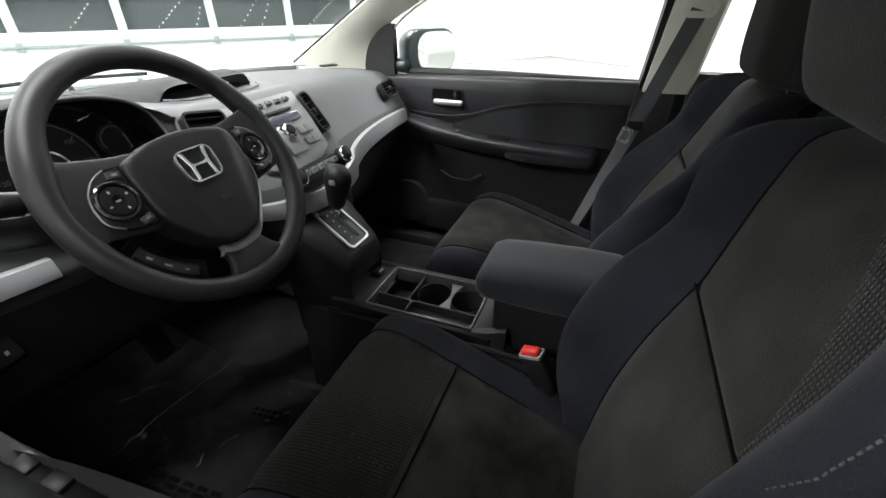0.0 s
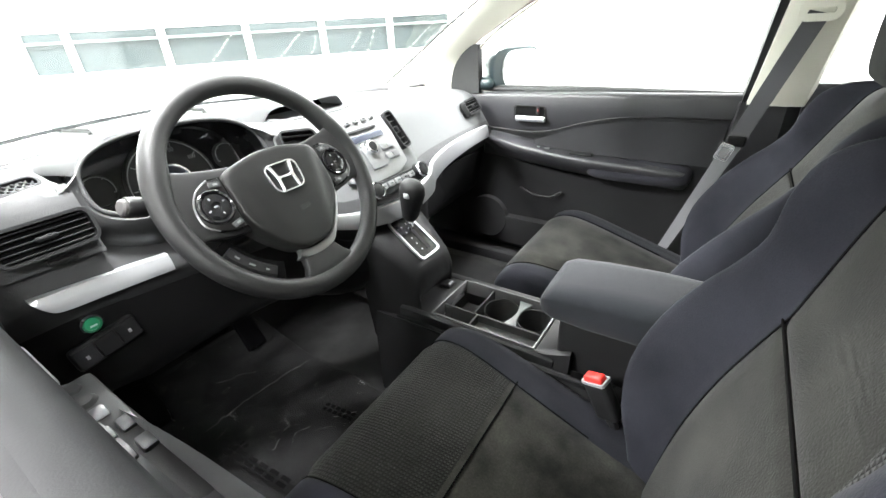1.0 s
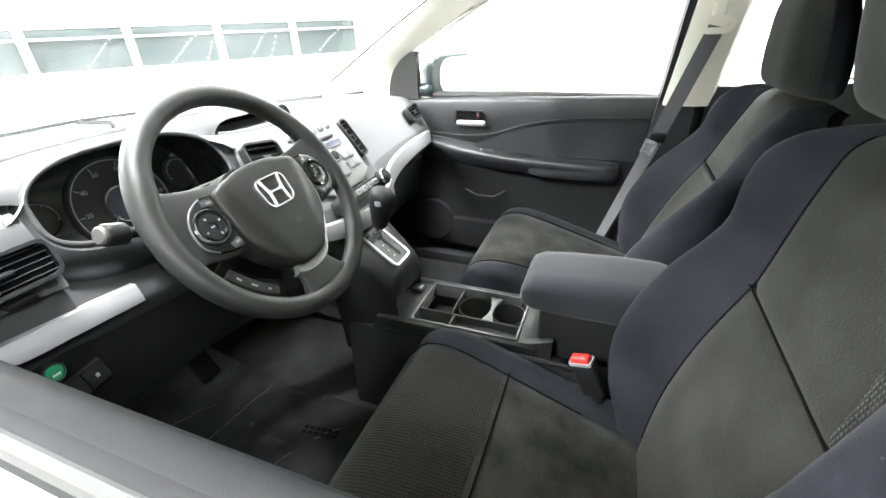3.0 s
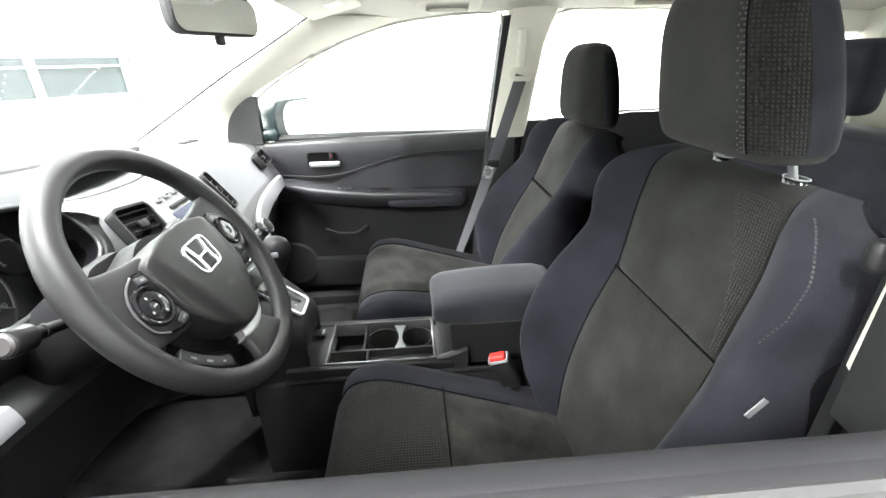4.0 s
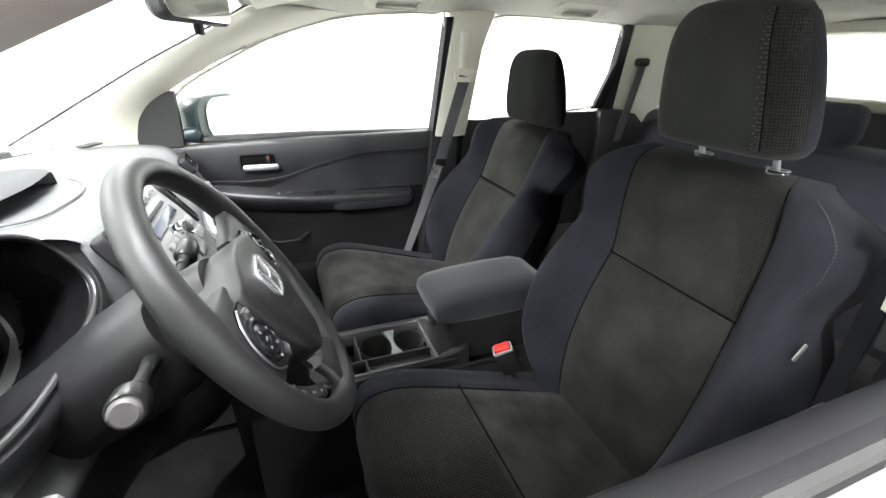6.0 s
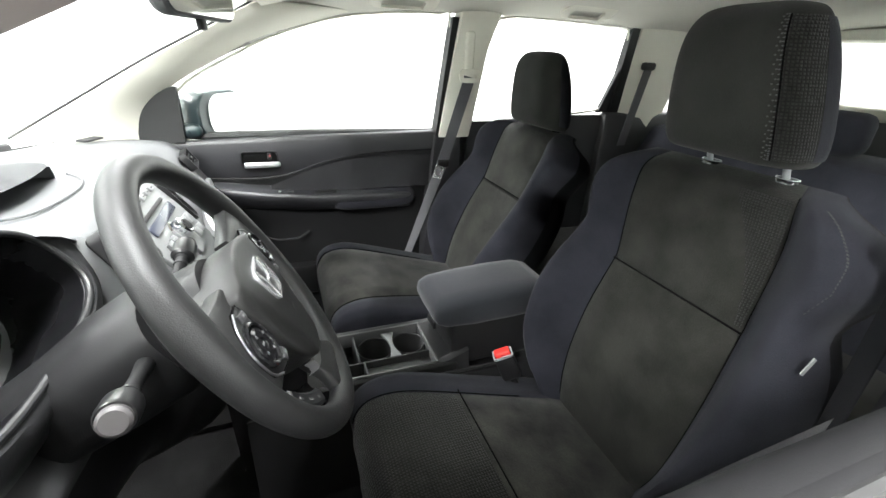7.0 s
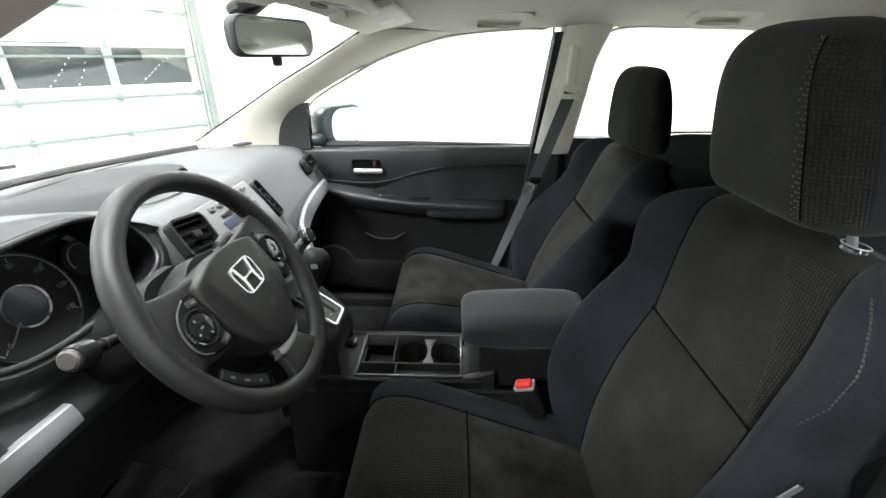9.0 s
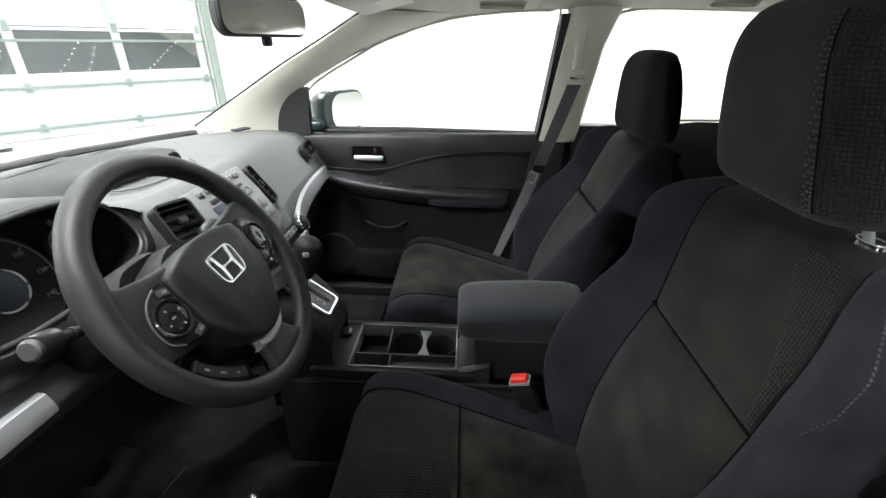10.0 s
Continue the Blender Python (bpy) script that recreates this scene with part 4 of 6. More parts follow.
        strip(wing, BOLSTER, "cushion_bolster", crow)
        part("seam", tube([o + Vector((sd * pw, 0, 0)) + n * -0.0006 for o, n, pw, w, p in crow[6:-6]], 0.0013, 6), HOLLOW, s)
        part("seat_side", rbox(sd * 0.225, -0.36, 0.485, 0.03, 0.46, 0.13, 0.012, 3), DARK, s, "black plastic seat side cover")
    part("seat_base", rbox(0, -0.37, 0.47, 0.40, 0.46, 0.12, 0.03), VOID, s)
    for sd in (1, -1):
        part("seat_rail", rbox(sd * 0.19, -0.36, 0.375, 0.045, 0.50, 0.07, 0.008), DARK, s)
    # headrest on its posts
    h = part("headrest", headrest_mesh(), HEADSHADE, s)
    for sd in (1, -1):
        for nm, bm, mt in (("headrest_side", headrest_side(sd), BOLSTER), ("headrest_band", headrest_band(sd), FABRIC_DOT))[: 1 if sd > 0 else 2]:
            bmesh.ops.solidify(bm, geom=list(bm.faces), thickness=-0.003)
            part(nm, bm, mt, h)
        if sd < 0:
            braid = bmesh.new()
            for i, row in enumerate(zip(*[smooth_line(c, 2) for c in zip(*head_strip(sd, (64, 67, 70), 0.0012))])):
                for p in (row[0], row[1 + i % 2]):
                    bmesh.ops.create_icosphere(braid, subdivisions=1, radius=0.0012, matrix=Matrix.Translation(p) @ Matrix.Diagonal((1.5, 0.6, 1.0, 1)))
            part("braid", braid, STITCH, h, "pale braided stitches")
            part("headrest_seam", tube([r[0] for r in head_strip(sd, (61.5,), 0.0016)], 0.0013, 6), HOLLOW, h)
        part("post", tube([(0.004 + sd * 0.066, -0.758, 1.085), (0.004 + sd * 0.066, -0.728, 1.16)], 0.0052, 12), SILVER, s, "bright steel headrest post")
        part("post_guide", moved(lathe([(0.0, 0.008), (0.012, 0.008), (0.015, 0.003), (0.015, -0.01)], 18), Matrix.Translation((0.004 + sd * 0.066, -0.748, 1.113)) @ Matrix.Diagonal((1.25, 0.8, 1, 1))), GLOSS, s)
        part("guide_ring", moved(tube([(math.cos(a) * 0.0135, math.sin(a) * 0.0135, 0.009) for a in [2 * math.pi * k / 24 for k in range(24)]], 0.0009, 6, closed=True), Matrix.Translation((0.004 + sd * 0.066, -0.748, 1.113)) @ Matrix.Diagonal((1.25, 0.8, 1, 1))), SILVER, s)
    # the worn back leans in a little towards the middle of the car
    for o in s.children:
        if o.name.split(".")[0] in ("upper_back_panel", "patterned_band", "back_bolster", "back_side", "stitching", "seam", "top_panel", "back_shell"):
            for v in o.data.vertices:
                if v.co.z > 0.915:
                    v.co.x += min(0.036, 0.21 * (v.co.z - 0.915)) * max(0.0, min(1.0, (v.co.x + 0.225) / 0.075))
                if v.co.z > 0.94 and v.co.x < -0.14:
                    v.co.x -= 0.032 * min(1.0, (v.co.z - 0.94) / 0.09) * min(1.0, (-0.14 - v.co.x) / 0.05)
    return s


HEAD_RINGS = ((1.144, 0.094, -0.690, -0.745), (1.148, 0.107, -0.664, -0.758), (1.159, 0.113, -0.652, -0.765), (1.179, 0.115, -0.644, -0.765), (1.21, 0.113, -0.636, -0.759), (1.25, 0.108, -0.628, -0.748),
              (1.285, 0.102, -0.622, -0.736), (1.315, 0.095, -0.622, -0.722), (1.337, 0.086, -0.630, -0.710), (1.350, 0.074, -0.644, -0.700), (1.356, 0.050, -0.660, -0.688))
HEAD_X = 0.007


def head_point(w, yf, yb, t):
    yc, d = (yf + yb) / 2, (yf - yb) / 2
    c, q = math.cos(t), math.sin(t)
    return w * math.copysign(abs(c) ** (0.34 if q > 0 else 0.5), c), yc + d * math.copysign(abs(q) ** 0.62, q) - (0.010 * (abs(c) ** 3) if q > 0 else 0)


def head_rows(n=3):
    one, two = smooth_line([(r[0], r[1], 0) for r in HEAD_RINGS], n), smooth_line([(r[2], r[3], 0) for r in HEAD_RINGS], n)
    return [(a.x, a.y, b.x, b.y) for a, b in zip(one, two)]


def head_strip(sd, angles, lift):
    """Rows over the headrest between the given angles, a little proud of its cover."""
    rows = []
    for z, w, yf, yb in head_rows():
        if 1.156 < z < 1.340:
            yc = (yf + yb) / 2
            rows.append([Vector((HEAD_X + sd * x * (1 + lift / w), yc + (y - yc) * (1 + lift / (yf - yc)), z)) for x, y in (head_point(w, yf, yb, radians(a)) for a in angles)])
    return rows


def headrest_mesh():
    """A padded block, wider below, rounded above, its face leaning a little."""
    return loft([[(HEAD_X + head_point(w, yf, yb, 2 * math.pi * j / 72)[0], head_point(w, yf, yb, 2 * math.pi * j / 72)[1], z) for j in range(72)] for z, w, yf, yb in head_rows()])


def headrest_side(sd):
    """The darker side panel of the headrest."""
    return loft(head_strip(sd, (5, 2, 0, -5, -10, -16, -22, -34, -48), 0.0016), cap=False, closed=False)


def headrest_band(sd):
    """The embossed strip round the outer corner of the headrest."""
    rows = head_strip(sd, (61, 56, 50, 44, 38, 32, 26, 20, 15, 10, 6), 0.0018)
    return unroll(loft(rows, cap=False, closed=False), rows)


driver_seat = make_seat(-0.360)
passenger_seat = copy_thing(driver_seat, Matrix.Translation((0.362, 0, 0)))
tagged(passenger_seat, "charcoal cloth passenger seat with navy bolsters and lowered headrest")
RECLINE = Matrix.Translation((0, -0.50, 0.62)) @ Matrix.Rotation(radians(9.5), 4, "X") @ Matrix.Translation((0, 0.50, -0.62))
for o in passenger_seat.children:
    kind = o.name.split(".")[0]
    if kind in ("lower_back_panel", "upper_back_panel", "back_bolster", "back_side", "back_shell", "top_panel", "headrest", "post", "post_guide", "guide_ring") or kind == "seam" and max(c[2] for c in o.bound_box) > 0.8:
        o.matrix_local = RECLINE @ (Matrix.Translation((0, -0.012, -0.024)) if kind in ("headrest", "post") else Matrix())
for o in [q for q in passenger_seat.children_recursive if q.name.split(".")[0] in ("headrest_band", "patterned_band", "stitching", "braid", "headrest_seam")]:
    bpy.data.objects.remove(o)
for o in [q for q in passenger_seat.children if q.name.split(".")[0] in ("cushion_front_panel", "seam")]:
    box = [Vector(c) for c in o.bound_box]
    if o.name.startswith("cushion_front_panel"):
        o.data = o.data.copy()
        o.data.materials[0] = SUEDE
    elif max(c.z for c in box) < 0.8 and min(c.x for c in box) < -0.05 and max(c.x for c in box) > 0.05:
        bpy.data.objects.remove(o)
part("side_label", rbox(-0.2440, -0.606, 0.940, 0.002, 0.008, 0.026, 0.0005, 1, m=pose(0, 0, 0, 36)), GREYPAD, driver_seat, "small white sewn label")

# rear bench
bench = thing("rear_bench", "charcoal cloth rear bench seat with low headrests", "bench seat")
part("backrest", loft([[(x * w, y + dy, z + dz) for x, dy, dz in ((-1, 0, 0), (-0.5, 0.02, 0), (0, 0.012, 0), (0.5, 0.02, 0), (1, 0, 0), (1, -0.12, 0), (-1, -0.12, 0))] for y, z, w in ((-1.34, 0.56, 0.62), (-1.42, 0.75, 0.63), (-1.50, 0.95, 0.62), (-1.53, 1.03, 0.60), (-1.56, 1.05, 0.56))]), BOLSTER, bench)
part("cushion", rbox(0, -1.16, 0.52, 1.24, 0.46, 0.18, 0.05, 3), FABRIC, bench)
part("bench_base", rbox(0, -1.2, 0.39, 1.2, 0.40, 0.11, 0.02), VOID, bench)
for x, z, h in ((-0.37, 1.190, 0.205), (0.0, 1.110, 0.125), (0.37, 1.190, 0.205)):
    part("headrest", rbox(x, -1.575, z, 0.235, 0.095, h, 0.034, 3), BOLSTER, bench)
    for dx in (-0.05, 0.05):
        part("post", tube([(x + dx, -1.575, 1.00), (x + dx, -1.575, z - h / 2 + 0.02)], 0.006, 8), CHROME, bench)


# ---- dashboard ----
dash = thing("dashboard", "grey and black plastic dashboard with silver trim", "dashboard")
# sections across the car: x, then (y, z) from the foot of the windscreen over the top and down the face
SECT = [
    (-0.700, (0.640, 0.985), (0.45, 1.016), (0.285, 1.035), (0.243, 1.024), (0.216, 0.948), (0.208, 0.905), (0.222, 0.860), (0.265, 0.690), (0.40, 0.640)),
    (-0.620, (0.700, 0.985), (0.47, 1.026), (0.287, 1.043), (0.244, 1.031), (0.214, 0.948), (0.206, 0.905), (0.220, 0.860), (0.262, 0.690), (0.40, 0.630)),
    (-0.565, (0.750, 0.985), (0.50, 1.036), (0.290, 1.047), (0.246, 1.033), (0.214, 0.945), (0.206, 0.900), (0.220, 0.855), (0.262, 0.680), (0.40, 0.620)),
    (-0.545, (0.780, 0.985), (0.52, 1.041), (0.44, 1.036), (0.385, 0.960), (0.232, 0.945), (0.206, 0.890), (0.222, 0.850), (0.262, 0.680), (0.40, 0.610)),
    (-0.365, (0.860, 0.985), (0.58, 1.041), (0.45, 1.036), (0.390, 0.930), (0.240, 0.900), (0.212, 0.865), (0.225, 0.830), (0.262, 0.680), (0.40, 0.610)),
    (-0.240, (0.880, 0.985), (0.58, 1.040), (0.44, 1.040), (0.380, 0.950), (0.225, 0.920), (0.180, 0.875), (0.190, 0.830), (0.230, 0.680), (0.40, 0.610)),
    (-0.212, (0.885, 0.985), (0.58, 1.036), (0.36, 1.046), (0.240, 1.034), (0.165, 0.925), (0.140, 0.870), (0.148, 0.830), (0.180, 0.680), (0.38, 0.610)),
    (-0.150, (0.890, 0.985), (0.58, 1.030), (0.32, 1.040), (0.232, 1.032), (0.125, 0.890), (0.105, 0.850), (0.105, 0.800), (0.130, 0.660), (0.36, 0.600)),
    (0.000, (0.895, 0.985), (0.58, 1.028), (0.305, 1.038), (0.236, 1.028), (0.115, 0.882), (0.090, 0.850), (0.090, 0.790), (0.110, 0.650), (0.36, 0.600)),
    (0.140, (0.885, 0.985), (0.58, 1.028), (0.32, 1.036), (0.240, 1.024), (0.130, 0.882), (0.105, 0.850), (0.110, 0.800), (0.140, 0.660), (0.36, 0.600)),
    (0.190, (0.880, 0.985), (0.58, 1.036), (0.34, 1.040), (0.252, 1.020), (0.172, 0.892), (0.150, 0.850), (0.180, 0.800), (0.230, 0.640), (0.38, 0.580)),
    (0.350, (0.835, 0.985), (0.56, 1.028), (0.36, 1.030), (0.268, 1.005), (0.198, 0.895), (0.180, 0.850), (0.215, 0.795), (0.265, 0.620), (0.42, 0.560)),
    (0.520, (0.760, 0.985), (0.52, 1.016), (0.36, 1.018), (0.280, 0.994), (0.212, 0.895), (0.195, 0.850), (0.230, 0.795), (0.275, 0.620), (0.44, 0.560)),
    (0.700, (0.650, 0.985), (0.48, 1.000), (0.36, 1.000), (0.285, 0.982), (0.220, 0.892), (0.202, 0.850), (0.235, 0.795), (0.28, 0.620), (0.45, 0.560)),
]


def dash_rows(a, b, lo=-9, hi=9):
    rows = []
    for x, *pts in SECT:
        if lo <= x <= hi:
            rows.append([(x, y, z) for y, z in pts[a:b]])
    return rows


def dash_skin(name, a, b, mat, label="", n=4):
    rows = []
    for x, *pts in SECT:
        line = smooth_line([(x, y, z) for y, z in pts[a:b]], 5)
        rows.append(line)
    cols = [smooth_line(c, n) for c in zip(*rows)]
    return part(name, skin([list(r) for r in zip(*cols)], 0.012, (0, 0.5, -0.5)), mat, dash, label, 40)


dash_skin("top_pad", 0, 5, DASH, "grained grey upper pad")
dash_skin("face_band", 4, 7, FACEPL, "charcoal band under the upper pad")
dash_skin("lower_panel", 6, 9, DARK, "black lower panel")
# Darker overlay: shade on this face, below the lit top, is in its grey
pod_rows = []
for x, *pts in SECT[:3]:
    line = smooth_line([(x, y, z) for y, z in pts[2:5]], 6)
    pod_rows.append([Vector((v.x + (0.006 if x == -0.565 else 0), v.y - 0.004, v.z + 0.002)) for v in line[4:]])
part("side_pod", skin([list(r) for r in zip(*[smooth_line(c, 4) for c in zip(*pod_rows)])], 0.006, (0, -1, 0.3)), DASHMID, dash, "face round the side vent, its shade put into a darker grey")
# satin silver strip across the car
STRIPS = ([(-0.668, 0.200, 0.9200, 0.0015), (-0.656, 0.200, 0.910, 0.011), (-0.640, 0.200, 0.9045, 0.0155), (-0.585, 0.202, 0.900, 0.0160), (-0.535, 0.204, 0.895, 0.0155), (-0.484, 0.206, 0.890, 0.0150)],
          [(-0.215, 0.118, 0.868, 0.016), (-0.15, 0.094, 0.850, 0.019), (-0.07, 0.080, 0.838, 0.022), (0.0, 0.076, 0.834, 0.023), (0.08, 0.082, 0.838, 0.024), (0.15, 0.10, 0.844, 0.026), (0.22, 0.138, 0.851, 0.027), (0.34, 0.168, 0.859, 0.027), (0.50, 0.188, 0.863, 0.025), (0.66, 0.198, 0.863, 0.022)])
for path in STRIPS:
    line, half = smooth_line([p[:3] for p in path], 6), smooth_line([(p[3], 0, 0) for p in path], 6)
    rings = []
    for p, hh in zip(line, half):
        rings.append([p + Vector((0, -o, z * hh.x)) for o, z in ((-0.010, 1.0), (-0.001, 0.98), (0.0015, 0.90), (0.0055, 0.3), (0.0085, -0.4), (0.0085, -0.88), (0.002, -0.97), (-0.010, -1.0), (-0.02, 0.0))])
    part("trim_strip", loft(rings), SILVER, dash, "satin silver trim strip")


def vent(o, xdir, ydir, w, h, slats, parent, mat=DARK, knob=True, r=0.010):
    """An air vent: bezel, dark box, slats and the tab that turns them."""
    m = basis(o, xdir, ydir)
    v = part("air_vent", frame_ring(rounded_poly(w + 0.009, h + 0.009, r + 0.004), rounded_poly(w, h, r), 0.018, m @ Matrix.Translation((0, 0, 0.002))), mat, parent)
    part("vent_box", plate(rounded_poly(w + 0.004, h + 0.004, r), 0.01, m @ Matrix.Translation((0, 0, -0.0095))), HOLLOW, v)
    for k in range(slats):
        yy = h * ((k + 0.5) / slats - 0.5)
        part("slat", moved(rbox(0, 0, 0, w, 0.0018, 0.0042, 0.0006, 1), m @ Matrix.Translation((0, yy, -0.0045)) @ Matrix.Rotation(radians(-10), 4, "X")), DARK, v)
    if knob:
        part("vent_tab", moved(rbox(0, 0, 0.0, w * 0.24, h / slats * 0.8, 0.008, 0.003), m), mat, v)
    return v


vent((-0.617, 0.1945, 0.9985), (1, 0.02, 0.0), (0, 0.28, 0.96), 0.108, 0.042, 5, dash)
mesh = vent((-0.620, 0.292, 1.0485), (1, 0.1, 0.05), (0, 0.92, 0.38), 0.085, 0.024, 0, dash, knob=False)
for k in range(8):
    for way in (1, -1):
        part("mesh_bar", moved(rbox(0, 0, 0, 0.030, 0.0026, 0.004, 0.0006, 1), basis((-0.620, 0.292, 1.0485), (1, 0.1, 0.05), (0, 0.92, 0.38)) @ pose(-0.0355 + 0.0102 * k, 0, -0.004 - 0.0005 * (way > 0), 0, 0, way * 52)), FACEPL, mesh)
vent((-0.179, 0.186, 1.014), (1, -0.10, -0.12), (0, 0.56, 0.83), 0.078, 0.068, 4, dash)
vent((0.128, 0.184, 0.985), (1, 0.22, 0), (0, 0.56, 0.83), 0.036, 0.098, 6, dash)
vent((0.612, 0.230, 0.960), (1, 0.12, 0), (0, 0.55, 0.83), 0.098, 0.046, 4, dash)
part("vent_wheel", rbox(-0.612, 0.199, 0.960, 0.034, 0.012, 0.007, 0.003), DARK, dash, "small vent shutter wheel")

# instrument binnacle: a hood over a dark bowl, with a rounded rim
def bowl_ring(y, w, h, zc, lean):
    ring = []
    for k in range(48):
        a = 2 * math.pi * k / 48
        c, q = math.cos(a), math.sin(a)
        z = h * math.copysign(abs(q) ** 0.7, q)
        ring.append(Vector((-0.388 + w * math.copysign(abs(c) ** 0.7, c) * (1 - 0.10 * q), y + lean * z, zc + z)))
    return ring


OPENING = bowl_ring(0.246, 0.156, 0.058, 1.034, 0.61)
hood = [[v + Vector((0, 0.0, 0.0)) for v in OPENING[:25]]]
for dy, g, dz in ((0.006, 1.030, 0.003), (0.03, 1.06, 0.002), (0.06, 1.09, -0.002), (0.12, 1.13, -0.016), (0.20, 1.15, -0.036), (0.28, 1.16, -0.056)):
    hood.append([Vector((-0.388 + (v.x + 0.388) * (1 + (g - 1) * rise), v.y + dy * (0.35 + 0.65 * rise), 1.034 + (v.z - 1.034) * g + dz * rise)) for v, rise in ((v, math.sin(math.pi * k / 24) ** 0.6) for k, v in enumerate(OPENING[:25]))])
bm = loft([r[1:24] for r in hood], cap=False, closed=False)
bmesh.ops.solidify(bm, geom=list(bm.faces), thickness=0.006)
part("binnacle_hood", bm, DASH, dash, "grey hood over the dials")
part("binnacle_rim", tube(OPENING, 0.0042, 10, closed=True, up=(0, 1, 0)), DASHDARK, dash)
bm = loft([OPENING, bowl_ring(0.290, 0.155, 0.070, 1.008, 0.48), bowl_ring(0.338, 0.154, 0.086, 0.990, 0.36)], cap=False)
bmesh.ops.solidify(bm, geom=list(bm.faces), thickness=0.004)
part("binnacle_bowl", bm, BOWL, dash, "smooth black bowl round the dials")
lower = []
for k in range(22, 52):
    v = OPENING[k % 48]
    a = 2 * math.pi * k / 48
    c, q = math.cos(a), abs(math.sin(a))
    far = Vector((v.x + 0.034 * c, lerp(0.240, 0.216, q), v.z - 0.050 * q - 0.004 * abs(c)))
    lower.append([v + Vector((0, 0.0, -0.002)), v.lerp(far, 0.2) + Vector((0, -0.006, 0.001)), v.lerp(far, 0.55) + Vector((0, -0.008, 0.002)), far, far + Vector((0.01 * c, 0.02, -0.02))])
part("binnacle_lip", skin(lower, 0.006, (0, 1, 0)), DASHDARK, dash, "charcoal lower lip of the dial surround")
GAUGE = basis((-0.376, 0.345, 0.985), (1, 0, 0), (0, 0.34, 0.94))
panel = part("instrument_panel", plate(rounded_poly(0.318, 0.185, 0.05), 0.012, GAUGE), GLOSS, dash, "black instrument panel")


def dial(cx, cy, r, a0, a1, marks, parent, inner):
    m = GAUGE @ Matrix.Translation((cx, cy, 0.004))
    g = part("dial", lathe([(0, 0), (r, 0), (r + 0.002, 0.003), (r + 0.004, 0.0), (r + 0.004, -0.004)], 40, m), VOID, parent)
    arc = [m @ Vector((math.cos(radians(a)) * r * 0.97, math.sin(radians(a)) * r * 0.97, 0.003)) for a in [lerp(a0, a1, k / 40) for k in range(41)]]
    part("dial_arc", tube(arc, 0.0011, 6), GREYINK, g)
    if inner:
        part("dial_ring", lathe([(r * 0.37, 0.001), (r * 0.37, 0.006), (r * 0.41, 0.007), (r * 0.43, 0.004), (r * 0.43, 0.001)], 36, m), CHROME, g)
        part("dial_display", lathe([(0, 0.003), (r * 0.37, 0.003), (r * 0.37, 0.0)], 36, m), SCREEN, g, "blue-grey round display")
    for k in range(marks):
        a = radians(lerp(a0, a1, k / (marks - 1)))
        mm = m @ Matrix.Rotation(a, 4, "Z")
        part("dial_mark", moved(rbox(r * 0.88, 0, 0.003, r * 0.10, 0.0016, 0.0012, 0.0003, 1), mm), GREYINK, g)
    return g


speedo = dial(0.0, -0.008, 0.080, 215, -35, 8, panel, True)
for k, word in enumerate(("0", "20", "40", "60", "80", "100", "120", "140")):
    a = radians(lerp(215, -35, k / 7))
    data = bpy.data.curves.new("figure", "FONT")
    data.body, data.size, data.align_x, data.align_y, data.extrude = word, 0.0108, "CENTER", "CENTER", 0.0003
    data.materials.append(GREYINK)
    fig = new("dial_figure", data)
    fig.parent = speedo
    fig.matrix_local = GAUGE @ Matrix.Translation((0.0 + math.cos(a) * 0.061, -0.008 + math.sin(a) * 0.061, 0.0085))
part("needle", moved(rbox(0.043, 0, 0.009, 0.034, 0.0024, 0.0015, 0.0005, 1), GAUGE @ Matrix.Translation((0, -0.008, 0)) @ Matrix.Rotation(radians(217), 4, "Z")), GREYPAD, speedo, "white speed needle")
dial(-0.122, 0.012, 0.026, 200, -20, 4, panel, False)
dial(0.122, 0.012, 0.026, 200, -20, 4, panel, False)
part("reset_stalk", tube([GAUGE @ Vector((0.10, 0.062, 0.0)), GAUGE @ Vector((0.10, 0.062, 0.02))], 0.004, 10), CHROME, panel)

# hooded display in the middle of the dashboard
ARCH = [k / 16 for k in range(-16, 17)]
rings = [[Vector((w * s, y + 0.02 * s * s, 1.026 + (z - 1.026) * (1 - abs(s) ** 9))) for s in ARCH] for y, z, w in ((0.352, 1.068, 0.134), (0.358, 1.074, 0.138), (0.40, 1.076, 0.146), (0.50, 1.064, 0.156), (0.60, 1.046, 0.165), (0.70, 1.026, 0.17))]
bm = loft(rings, cap=False, closed=False)
bmesh.ops.solidify(bm, geom=list(bm.faces), thickness=0.005)
hd = part("display_hood", bm, DASH, dash, "grey display hood", 60)
# dull black plate paints the shade deep under the hood
part("recess_back", plate([(0.135 * s, 0.044 * (1 - abs(s) ** 9)) for s in ARCH], 0.003, basis((0, 0.455, 1.024), (1, 0, 0), (0, 0.25, 1))), HOLLOW, hd, "black plate standing in for the shade in the display recess")
part("recess_lip", tube(smooth_line([(-0.132, 0.352, 1.046), (-0.10, 0.318, 1.0435), (-0.03, 0.306, 1.042), (0.04, 0.306, 1.041), (0.10, 0.322, 1.041), (0.130, 0.352, 1.044)], 4), 0.0022, 6), DASH, hd)

# radio and heater panel on the raised middle
STACK = basis((-0.004, 0.176, 0.962), (1, 0, 0), (0, 0.62, 0.785))
SILVERPL = material("silver_grey_plastic", (0.135, 0.138, 0.139), 0.40, bump=0.1, scale=700, vary=0.05)
